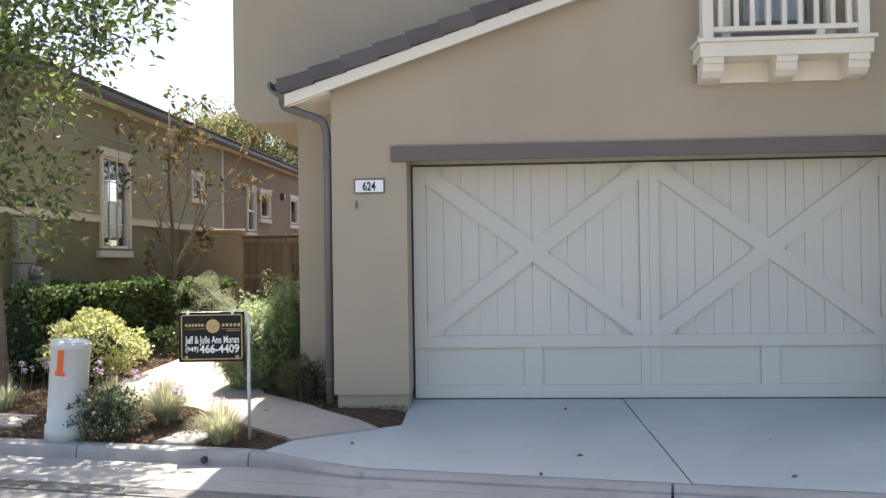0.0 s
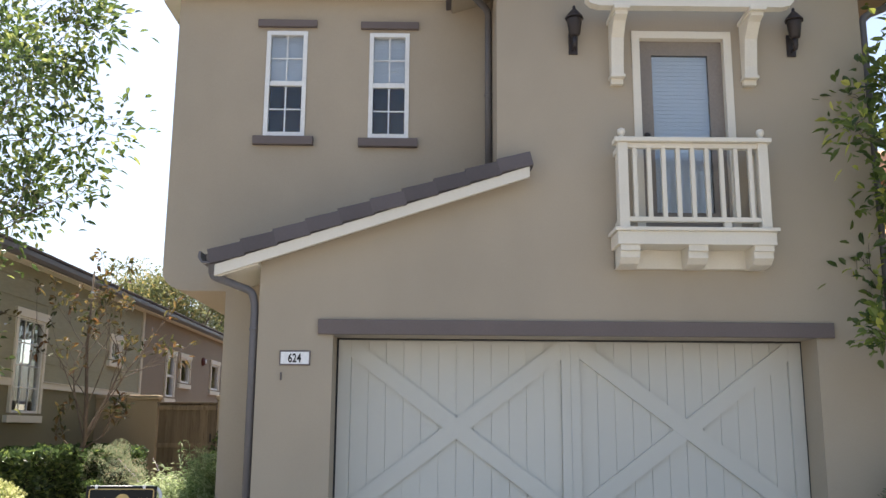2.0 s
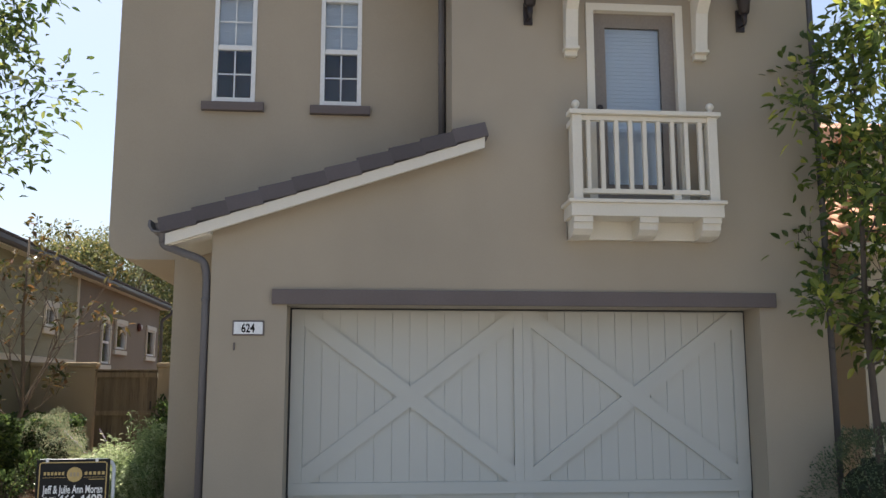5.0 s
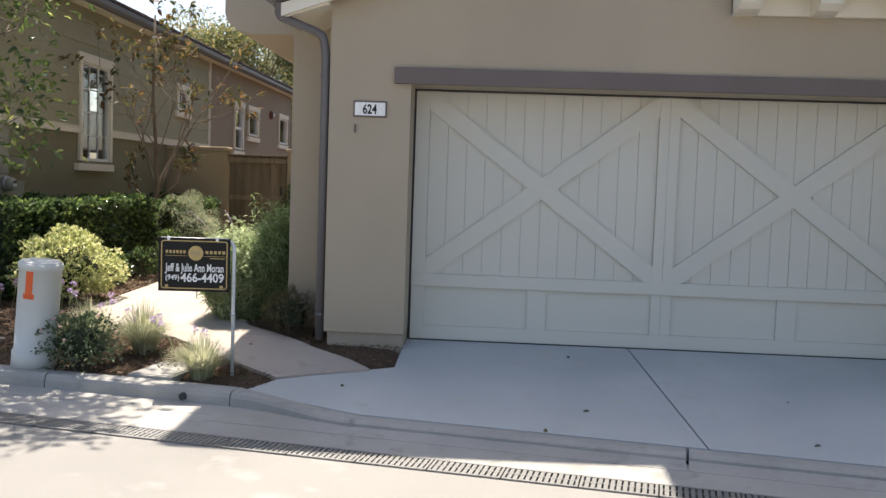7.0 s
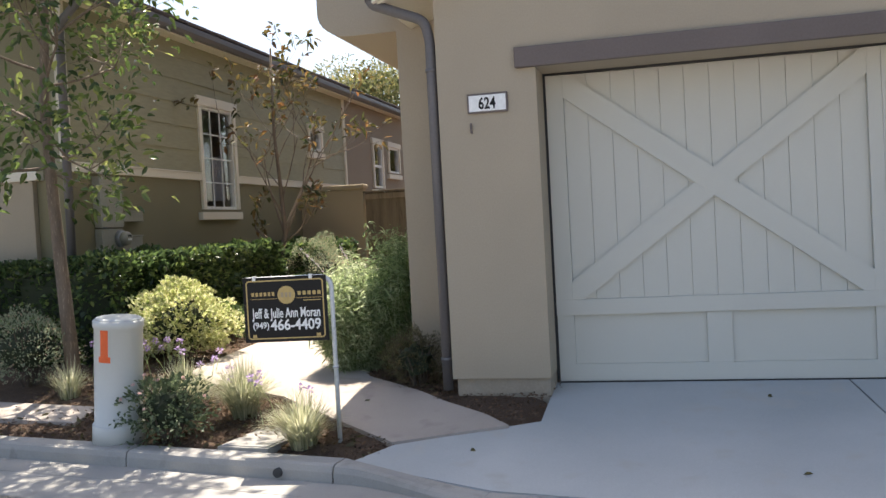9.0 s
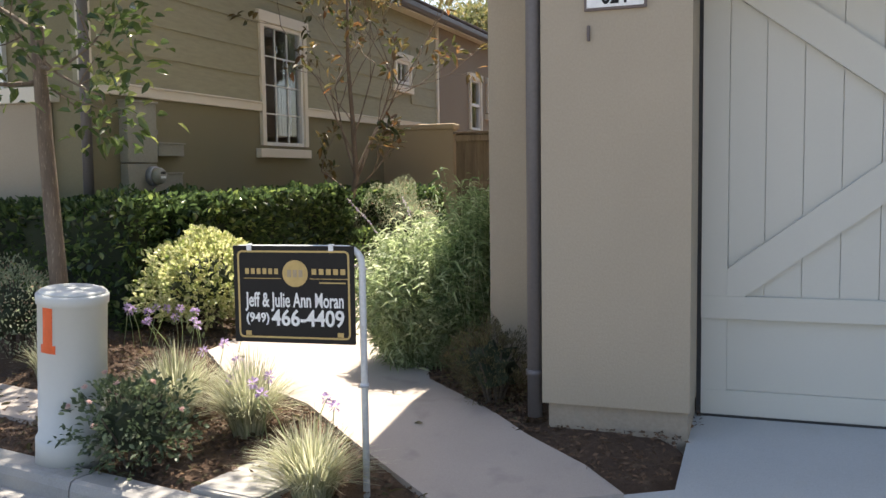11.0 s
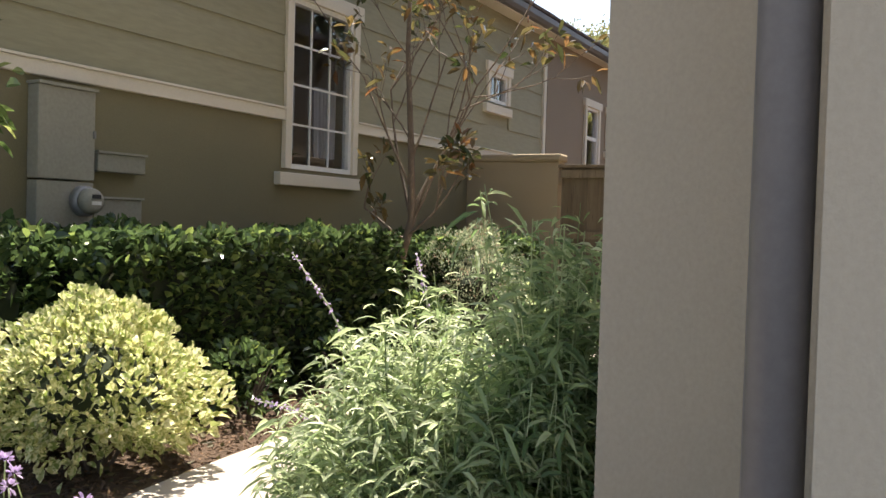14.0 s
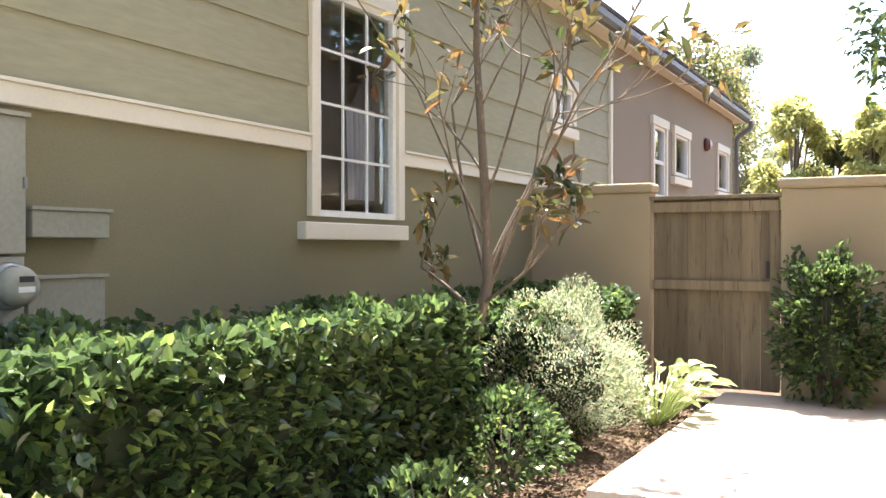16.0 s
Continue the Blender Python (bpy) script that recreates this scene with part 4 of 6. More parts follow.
def letters(name, body, size, width, material, m, parent, depth=0.0015, bold=0.0):
    """Raised letters of the built-in font, fitted to a width, in the pose m."""
    cu = bpy.data.curves.new(name, 'FONT')
    cu.body, cu.size, cu.align_x, cu.align_y, cu.extrude, cu.offset, cu.resolution_u = body, size, 'LEFT', 'BOTTOM_BASELINE', depth, bold, 3
    tmp = bpy.data.objects.new(name, cu)
    scene.collection.objects.link(tmp)
    me = bpy.data.meshes.new_from_object(tmp.evaluated_get(bpy.context.evaluated_depsgraph_get()))
    bpy.data.objects.remove(tmp)
    co = np.array([v.co[:] for v in me.vertices])
    k = width / (co[:, 0].max() - co[:, 0].min())
    x_min = co[:, 0].min()
    for v in me.vertices:
        v.co = m @ Vector(((v.co.x - x_min) * k, v.co.y, v.co.z))
    me.materials.clear()
    me.materials.append(material)
    ob = new(name, me)
    ob.parent = parent
    ob.matrix_parent_inverse = parent.matrix_basis.inverted()
    return ob


letters("number", "624", 0.125, 0.135, BLACK, pose(-0.50, -0.0225, 2.155, 90, 0, 0), plaque, bold=0.003)
# added raised stub that stands for a faint stain below the plate
hook = thing("wall_hook", "faint stucco stain built as a small dark stub", "hook", (-0.57, -0.01, 2.02))
part("stub", block(-0.578, -0.562, -0.02, 0.0, 1.97, 2.05, bevel=0.004), MAUVE, hook)

# ---------- neighbouring house on the far side of the walk ----------
nb = thing("neighbour_house", "olive and sage house with cream trim and tile roof", "house", (-9, 8, 0))
NX = -5.88
NW = (5.50, 6.53, 1.70, 3.28)
W5, W6, W7 = (13.77, 14.44, 2.25, 3.32), (15.03, 15.92, 2.67, 3.32), (18.38, 19.32, 2.62, 3.38)
SW = (9.87, 10.47, 2.90, 3.30)
part("wall", pierced("x", NX - 0.2, NX, 2.35, 11.9, -0.2, 2.15, [(NW[0], NW[1], NW[2], 2.15)]), STUCCO_NB, nb, "olive stucco lower wall")
part("sheathing", pierced("x", NX - 0.2, NX, 2.35, 11.9, 2.15, 4.3, [(NW[0], NW[1], 2.15, NW[3]), SW]), SIDING, nb)
z = 2.235
while z < 4.25:
    top = min(z + 0.342, 4.28)
    spans = [(2.36, 11.9)]
    for (a, b, c, d) in (NW, SW):
        if top > c and z < d:
            spans = [s for (p, q) in spans for s in (((p, a - 0.09), (b + 0.09, q)) if p < a < q else ((p, q),))]
    for p, q in spans:
        pts = [(NX, z), (NX + 0.024, z), (NX + 0.008, top + 0.006), (NX, top + 0.006)]
        bm = prism([(q_[0], q_[1]) for q_ in pts], "y", p, q)
        part("siding_board", bm, SIDING, nb)
    z += 0.336
part("trim_band", block(NX, NX + 0.045, 2.30, NW[0] - 0.09, 2.132, 2.232, bevel=0.006), TRIM, nb)
part("trim_band", block(NX, NX + 0.045, NW[1] + 0.09, 11.9, 2.132, 2.232, bevel=0.006), TRIM, nb)
part("band_cap", block(NX, NX + 0.06, 2.29, NW[0] - 0.09, 2.232, 2.252, bevel=0.004), TRIM, nb)
part("band_cap", block(NX, NX + 0.06, NW[1] + 0.09, 11.9, 2.232, 2.252, bevel=0.004), TRIM, nb)
part("corner_trim", block(NX, NX + 0.05, 11.84, 11.94, 0.0, 4.25), TRIM, nb)
part("corner_trim", block(NX - 0.1, NX + 0.03, 2.30, 2.36, 2.25, 4.25), TRIM, nb)
part("wall", pierced("x", NX - 0.2, NX + 0.06, 11.94, 20.0, -0.2, 4.3, [W5, W6, W7]), STUCCO_NB2, nb, "brown stucco rear wall")
part("wall", block(-12, NX - 0.2, 19.8, 20, -0.2, 4.3), STUCCO_NB2, nb)
part("wall", block(-16, -15.8, 2.3, 20, -0.2, 4.3), STUCCO_NB2, nb)


def side_window(name, y0, y1, z0, z1, x, cols, rows, label, trim_w=0.09, sill=True, meet=False, curtain=False):
    w = thing(name, label, "window", (x, (y0 + y1) / 2, z0), kind="structure")
    bm = bmesh.new()
    block(x, x + 0.05, y0 - trim_w, y0, z0, z1, bm, 0.004), block(x, x + 0.05, y1, y1 + trim_w, z0, z1, bm, 0.004), block(x, x + 0.06, y0 - trim_w - 0.05, y1 + trim_w + 0.05, z1, z1 + trim_w + 0.05, bm, 0.004)
    part("casing", bm, TRIM, w)
    if sill:
        part("window_sill", block(x - 0.01, x + 0.075, y0 - trim_w - 0.10, y1 + trim_w + 0.02, z0 - 0.16, z0 - 0.042, bevel=0.008), TRIM, w)
    f = 0.045
    bm = bmesh.new()
    for (a, b, c, d) in ((y0, y0 + f, z0, z1), (y1 - f, y1, z0, z1), (y0 + f, y1 - f, z0, z0 + f), (y0 + f, y1 - f, z1 - f, z1)):
        block(x - 0.06, x + 0.02, a, b, c, d, bm)
    part("window_frame", bm, WHITE, w)
    part("pane", block(x - 0.03, x - 0.024, y0 + f, y1 - f, z0 + f, z1 - f), GLASS, w).visible_shadow = False
    for i in range(1, cols):
        y = y0 + f + (y1 - y0 - 2 * f) * i / cols
        part("glazing_bar", block(x - 0.023, x - 0.008, y - 0.009, y + 0.009, z0 + f, z1 - f), WHITE, w)
    for i in range(1, rows):
        z = z0 + f + (z1 - z0 - 2 * f) * i / rows
        part("glazing_bar", block(x - 0.022, x - 0.007, y0 + f, y1 - f, z - 0.009, z + 0.009), WHITE, w)
    if meet:
        part("meeting_rail", block(x - 0.02, x + 0.01, y0 + f, y1 - f, (z0 + z1) / 2 - 0.03, (z0 + z1) / 2 + 0.03), WHITE, w)
    if curtain:
        for (a, b, s) in ((y0 + 0.05, y0 + 0.30, 0), (y1 - 0.42, y1 - 0.05, 3)):
            v, fc = [], []
            for k in range(33):
                y = a + (b - a) * k / 32
                dx = -0.16 + 0.025 * math.sin(k * 1.15 + s) + 0.01 * math.sin(k * 2.7)
                v += [(x + dx, y + 0.12 * (0.5 - k / 32) * 0.3, z0 + 0.15), (x + dx * 1.05, y, z0 + 0.85)]
            for k in range(32):
                fc.append((2 * k, 2 * k + 2, 2 * k + 3, 2 * k + 1))
            mesh_part("curtain", v, fc, CURTAIN, w, "gathered white curtain", smooth=True)
    return w


side_window("window_3", *NW, NX, 3, 4, "tall white grid window with gathered curtains", curtain=True)
side_window("window_4", *SW, NX, 2, 1, "small cream-framed window", 0.08)
side_window("window_5", *W5, NX + 0.06, 1, 1, "cream-framed sash window", 0.08, meet=True)
side_window("window_6", *W6, NX + 0.06, 1, 1, "small cream-framed window", 0.08)
side_window("window_7", *W7, NX + 0.06, 1, 1, "small cream-framed window", 0.08)
pot = thing("potted_plant", "small dark potted plant on the window ledge", "plant", (NX - 0.13, 5.68, 1.72))
part("pot", lathe([(0.035, 0.0), (0.05, 0.09), (0.055, 0.1), (0.045, 0.1)], 14, (NX - 0.13, 5.68, 1.72)), TERRACOTTA, pot)
part("ledge", block(NX - 0.25, NX - 0.04, 5.52, 6.5, 1.69, 1.72), WHITE, pot)
pr_ = np.random.default_rng(17)
pw_ = pr_.normal(size=(26, 3)) * 0.6 + np.array([0, 0, 0.9])
mesh_part("leaf_tuft", *[q.tolist() if hasattr(q, "tolist") else q for q in leaves(np.repeat(np.array([[NX - 0.13, 5.68, 1.81]]), 26, 0), pw_, 0.16, 0.05, rng=pr_, droop=0.4)], LEAF_HEDGE, pot)
part("inner_wall", block(NX - 2.5, NX - 2.4, 3, 11, 0, 4.2), STUCCO_NB2, nb)
part("inner_floor", block(NX - 2.5, NX - 0.2, 3, 11, 0.9, 1.0), FENCE, nb)
# front of the neighbouring house, beside the corner
part("front_wall", pierced("y", 2.35, 2.55, -16, NX - 0.2, -0.2, 4.3, [(-8.6, -7.0, 2.25, 3.4)]), STUCCO_NB, nb)
part("garage_surround", block(-8.9, -6.35, 2.27, 2.35, -0.1, 2.05, bevel=0.01), STUCCO, nb, "beige panelled lower front")
part("trim_band", block(-9.2, -6.25, 2.22, 2.35, 2.05, 2.2, bevel=0.008), TRIM, nb)
fw = thing("window_8", "white front window of the neighbouring house", "window", (-7.8, 2.35, 2.25), kind="structure")
bm = bmesh.new()
for a in ((-8.7, -8.55, 2.2, 3.45), (-7.05, -6.9, 2.2, 3.45), (-8.55, -7.05, 3.3, 3.45), (-8.55, -7.05, 2.2, 2.3)):
    block(a[0], a[1], 2.29, 2.40, a[2], a[3], bm)
part("window_frame", bm, WHITE, fw)
part("pane", block(-8.55, -7.05, 2.40, 2.41, 2.3, 3.3), GLASS, fw).visible_shadow = False
part("blind", block(-8.55, -7.05, 2.46, 2.47, 2.3, 3.3), BLIND, fw)
# roof
part("eave_board", block(NX + 0.22, NX + 0.26, 2.0, 20.4, 4.12, 4.28), TRIM, nb)
part("soffit", block(NX - 0.0, NX + 0.22, 2.0, 20.4, 4.14, 4.17), TRIM, nb)
part("gutter", prism([(NX + 0.26, 4.14), (NX + 0.32, 4.15), (NX + 0.35, 4.20), (NX + 0.35, 4.28), (NX + 0.26, 4.28)], "y", 1.98, 20.45), PIPE, nb)
part("roof", prism([(NX + 0.30, 4.28), (-10.9, 5.85), (-16.4, 4.28)], "y", 1.95, 20.45), TILE, nb)
part("barge_board", prism([(NX + 0.30, 4.12), (NX + 0.30, 4.27), (-10.9, 5.83), (-10.9, 5.66)], "y", 1.90, 1.95), TRIM, nb)
nbt = None
for r in range(2):
    for i in range(62):
        if nbt is None:
            nbt = part("roof_tile", block(-0.2, 0.2, 0.004, 0.286, 0.0, 0.05, bevel=0.012), TILE, nb)
            ob = nbt
        else:
            ob = new("roof_tile", nbt.data)
            ob.parent, ob.matrix_parent_inverse = nb, nb.matrix_basis.inverted()
        ob.matrix_basis = pose(NX + 0.16 - r * 0.36, 2.0 + i * 0.295, 4.34 + r * 0.112 + 0.008 * noise.noise((i * 1.7, r, 0)), 0, 13, 0)
downspout("downspout", [(NX + 0.40, 20.2, 4.15), (NX + 0.40, 20.2, 4.0), (NX + 0.12, 20.1, 3.8), (NX + 0.12, 20.1, 0.1)], "dark downspout on the neighbouring house", 0.05)
downspout("downspout", [(NX + 0.35, 2.28, 4.15), (NX + 0.2, 2.28, 4.0), (NX + 0.02, 2.28, 3.85), (NX + 0.0, 2.26, 0.0)], "grey downspout at the neighbouring corner", 0.05)

# meter cabinet, boxes and meter on the wall
cab = thing("meter_cabinet", "tall grey-green metal meter cabinet on the wall", "meter cabinet", (NX, 2.955, 0.4))
part("upper_body", block(NX, NX + 0.11, 2.735, 3.195, 1.455, 2.07, bevel=0.008), GREY_BOX, cab)
part("hood", block(NX, NX + 0.13, 2.725, 3.205, 2.07, 2.09), GREY_BOX, cab)
part("lower_body", block(NX, NX + 0.10, 2.735, 3.195, 0.55, 1.445, bevel=0.008), GREY_BOX, cab)
part("latch", block(NX + 0.108, NX + 0.125, 3.175, 3.19, 1.75, 1.80), STEEL, cab)
met = thing("electric_meter", "round glass-fronted electric meter", "electric meter", (NX + 0.1, 3.075, 1.31))
part("ring", lathe([(0.105, 0.0), (0.105, 0.05), (0.09, 0.06)], 24), STEEL, met).matrix_basis = pose(NX + 0.10, 3.095, 1.315, 0, 90, 0)
part("dome", lathe([(0.088, 0.05), (0.088, 0.11), (0.075, 0.135), (0.05, 0.145)], 24), GREY_BOX, met, "pale face of a meter").matrix_basis = pose(NX + 0.10, 3.095, 1.315, 0, 90, 0)
part("display", block(NX + 0.244, NX + 0.25, 3.06, 3.13, 1.335, 1.36), GROOVE, met)
part("label_bar", block(NX + 0.244, NX + 0.249, 3.055, 3.135, 1.29, 1.315), SIGN_WHITE, met)
jb = thing("junction_box", "grey-green metal box with a sloping lid", "junction box", (NX, 3.455, 1.55))
part("body", block(NX, NX + 0.09, 3.24, 3.68, 1.53, 1.66, bevel=0.006), GREY_BOX, jb)
part("lid", block(NX, NX + 0.105, 3.23, 3.69, 1.66, 1.675), GREY_BOX, jb)
jb2 = thing("junction_box", "flat grey-green wall panel below another box", "junction box", (NX, 3.455, 1.0))
part("body", block(NX, NX + 0.06, 3.24, 3.68, 0.6, 1.34, bevel=0.006), GREY_BOX, jb2)
part("lid", block(NX, NX + 0.075, 3.23, 3.69, 1.34, 1.355), GREY_BOX, jb2)
bell = thing("fire_bell", "small dark red alarm bell on the wall", "alarm bell", (NX + 0.06, 17.35, 3.38))
part("gong", lathe([(0.03, 0), (0.12, 0.01), (0.12, 0.05), (0.09, 0.09), (0.03, 0.10)], 20), RED, bell).matrix_basis = pose(NX + 0.06, 17.35, 3.38, 0, 90, 0)
part("cap", lathe([(0.03, 0.10), (0.07, 0.11), (0.03, 0.13)], 14), SIGN_WHITE, bell).matrix_basis = pose(NX + 0.06, 17.35, 3.38, 0, 90, 0)

# ---------- garden wall and gate ----------
GY = 9.30
def garden_wall(name, x0, x1, label):
    g = thing(name, label, "garden wall", ((x0 + x1) / 2, GY, 0), kind="structure")
    part("body", block(x0, x1, GY, GY + 0.22, -0.2, 2.03, bevel=0.012), GARDEN_WALL, g)
    part("coping", block(x0 - 0.03, x1 + 0.03, GY - 0.03, GY + 0.25, 2.03, 2.125, bevel=0.025), GARDEN_WALL, g)
garden_wall("wall_gate_side", NX, -4.62, "tan stucco garden wall with rounded coping")
garden_wall("wall_house_side", -3.40, -2.28, "tan stucco garden wall with rounded coping")
gate = thing("garden_gate", "closed weathered brown plank garden gate", "gate", (-4.0, GY, 0.1))
nb_ = 7
for i in range(nb_):
    a = -4.60 + 1.18 * i / nb_
    top = 1.955 + 0.008 * noise.noise((i * 2.3, 0, 0))
    part("plank", block(a + 0.002, a + 1.18 / nb_ - 0.002, GY + 0.06, GY + 0.08, 0.14 + 0.012 * noise.noise((i * 1.9, 3, 0)), top), FENCE, gate)
part("top_rail", block(-4.60, -3.42, GY + 0.02, GY + 0.06, 1.83, 1.93, bevel=0.004), FENCE, gate)
part("middle_rail", block(-4.60, -3.42, GY + 0.02, GY + 0.06, 1.08, 1.17, bevel=0.004), FENCE, gate)
part("cap_rail", block(-4.63, -3.39, GY + 0.0, GY + 0.10, 1.955, 1.99, bevel=0.004), FENCE, gate)
part("stile", block(-3.50, -3.41, GY + 0.018, GY + 0.06, 0.16, 1.83, bevel=0.004), FENCE, gate)
part("latch", block(-3.53, -3.50, GY - 0.005, GY + 0.02, 1.20, 1.36, bevel=0.004), DARK_METAL, gate)
fence = thing("back_fence", "weathered brown plank fence", "fence", (-4, 24, 0))
for i in range(40):
    part("board", block(-14 + i * 0.5, -14 + i * 0.5 + 0.485, 24.0, 24.03, 0, 1.9), FENCE, fence)

# ---------- sign ----------
sign = thing("yard_sign", "black real estate sign on a white bent post", "sign", (-1.44, -0.97, -0.2))
SM = Matrix.Translation((-2.09, -1.035, 0.0)) @ Matrix.Rotation(math.atan2(0.07, 0.607), 4, 'Z')
SWD, SZ0, SZ1 = 0.612, 0.498, 0.963
part("board", block(0, SWD, -0.006, 0.006, SZ0, SZ1, bevel=0.002, m=SM), BLACK, sign)
def rim(r0, w, zpad, mat_, nm):
    bm = bmesh.new()
    a, b, c, d = r0, SWD - r0, SZ0 + r0, SZ1 - r0
    rr = 0.025
    pts = []
    for (cx, cz, s) in ((b - rr, d - rr, 0), (a + rr, d - rr, 1), (a + rr, c + rr, 2), (b - rr, c + rr, 3)):
        for k in range(6):
            t = (s + k / 5) * math.pi / 2
            pts.append((cx + rr * math.cos(t), cz + rr * math.sin(t), math.cos(t), math.sin(t)))
    o = [bm.verts.new((p[0], -0.0075, p[1])) for p in pts]
    i = [bm.verts.new((p[0] - w * p[2], -0.0075, p[1] - w * p[3])) for p in pts]
    for k in range(len(pts)):
        q = (k + 1) % len(pts)
        bm.faces.new((o[k], o[q], i[q], i[k]))
    ext = bmesh.ops.extrude_face_region(bm, geom=bm.faces[:])
    for v in ext["geom"]:
        if isinstance(v, bmesh.types.BMVert):
            v.co.y += 0.0025
    bmesh.ops.recalc_face_normals(bm, faces=bm.faces[:])
    bmesh.ops.transform(bm, matrix=SM, verts=bm.verts[:])
    part(nm, bm, mat_, sign)
rim(0.022, 0.009, 0, GOLD, "gold_border")
disc = lathe([(0.064, 0.0), (0.064, 0.003)], 36)
bmesh.ops.transform(disc, matrix=SM @ pose(0.318, -0.006, 0.832, 90, 0, 0), verts=disc.verts[:])
part("gold_disc", disc, GOLD, sign)
def bar(x0, x1, z0, z1, mat_, nm="bar"):
    part(nm, block(x0, x1, -0.0085, -0.006, z0, z1, m=SM), mat_, sign)
for i in range(6):
    bar(0.062 + i * 0.030, 0.062 + i * 0.030 + 0.019, 0.828, 0.855, GOLD, "letter_bar")
for i in range(5):
    bar(0.402 + i * 0.036, 0.402 + i * 0.036 + 0.023, 0.828, 0.855, GOLD, "letter_bar")
bar(0.055, 0.245, 0.806, 0.809, GOLD), bar(0.392, 0.582, 0.806, 0.809, GOLD), bar(0.44, 0.57, 0.786, 0.792, GOLD)
for i in range(3):
    part("disc_bar", block(0.279 + i * 0.029, 0.279 + i * 0.029 + 0.019, -0.0105, -0.009, 0.815, 0.850, m=SM), GARDEN_WALL, sign)
letters("name_line", "Jeff & Julie Ann Moran", 0.098, 0.50, SIGN_WHITE, SM @ pose(0.058, -0.0075, 0.672, 90, 0, 0), sign, bold=0.0016)
letters("area_code", "(949)", 0.062, 0.118, SIGN_WHITE, SM @ pose(0.062, -0.0075, 0.598, 90, 0, 0), sign, bold=0.0012)
letters("phone_line", "466-4409", 0.108, 0.368, SIGN_WHITE, SM @ pose(0.192, -0.0075, 0.583, 90, 0, 0), sign, bold=0.0022)
bar(0.058, 0.085, 0.532, 0.553, GOLD, "small_mark"), bar(0.525, 0.555, 0.532, 0.553, GOLD, "small_mark")
top = [SM @ Vector(p) for p in ((0.02, 0.024, 0.95), (0.3, 0.024, 0.95), (0.642, 0.024, 0.95), (0.642, 0.024, -0.35))]
part("post", tube(rounded(top, 0.085, 8), 0.0165, 14), POST_WHITE, sign)
for x in (0.085, 0.50):
    part("clip", block(x - 0.012, x + 0.012, -0.012, 0.012, 0.940, 0.972, bevel=0.003, m=SM), SIGN_WHITE, sign)
part("collar", lathe([(0.018, -0.01), (0.022, -0.008), (0.022, 0.008), (0.018, 0.01)], 14, tuple(SM @ Vector((0.642, 0.024, 0.30)))), POST_WHITE, sign)
part("pin", tube([SM @ Vector((0.62, 0.0, 0.296)), SM @ Vector((0.67, 0.0, 0.30))], 0.004, 6), STEEL, sign)

# ---------- utility tube ----------
ut = thing("utility_pedestal", "leaning pale plastic utility tube with orange label", "utility pedestal", (-3.38, -0.86, -0.25))
TM = pose(-3.29, -0.86, -0.27, 2.0, 5.0, 0)
for nm, bm, mt in (("tube", lathe([(0.188, 0.0), (0.184, 0.17), (0.178, 0.175), (0.178, 0.90), (0.186, 0.905), (0.188, 0.95), (0.18, 0.962)], 40), PLASTIC), ("lid", lathe([(0.172, 0.962), (0.168, 0.972), (0.15, 0.978), (0.03, 0.982)], 40), PLASTIC), ("base_band", lathe([(0.193, 0.0), (0.193, 0.155), (0.186, 0.165)], 40), PLASTIC)):
    bmesh.ops.transform(bm, matrix=TM, verts=bm.verts[:])
    part(nm, bm, mt, ut)
def wrap(a0, a1, z0, z1, r, n=8):
    v, f = [], []
    for k in range(n + 1):
        t = a0 + (a1 - a0) * k / n
        for z, rr in ((z0, r), (z1, r)):
            v.append(tuple(TM @ Vector((rr * math.cos(t), rr * math.sin(t), z))))
    for k in range(n):
        f.append((2 * k, 2 * k + 2, 2 * k + 3, 2 * k + 1))
    return v, f
a = math.atan2(-1, 0.25) - 0.46
for nm, args, mt in (("label", (a, a + 0.36, 0.70, 0.90, 0.1805), ORANGE), ("label_foot", (a - 0.10, a + 0.46, 0.655, 0.70, 0.1805), ORANGE)):
    ob = mesh_part(nm, *wrap(*args), mt, ut, "orange warning label")
    ob.modifiers.new("thick", 'SOLIDIFY').thickness = 0.002

# ---------- plants ----------
def dirs(rng, n):
    d = rng.normal(size=(n, 3))
    return d / np.linalg.norm(d, axis=1, keepdims=True)


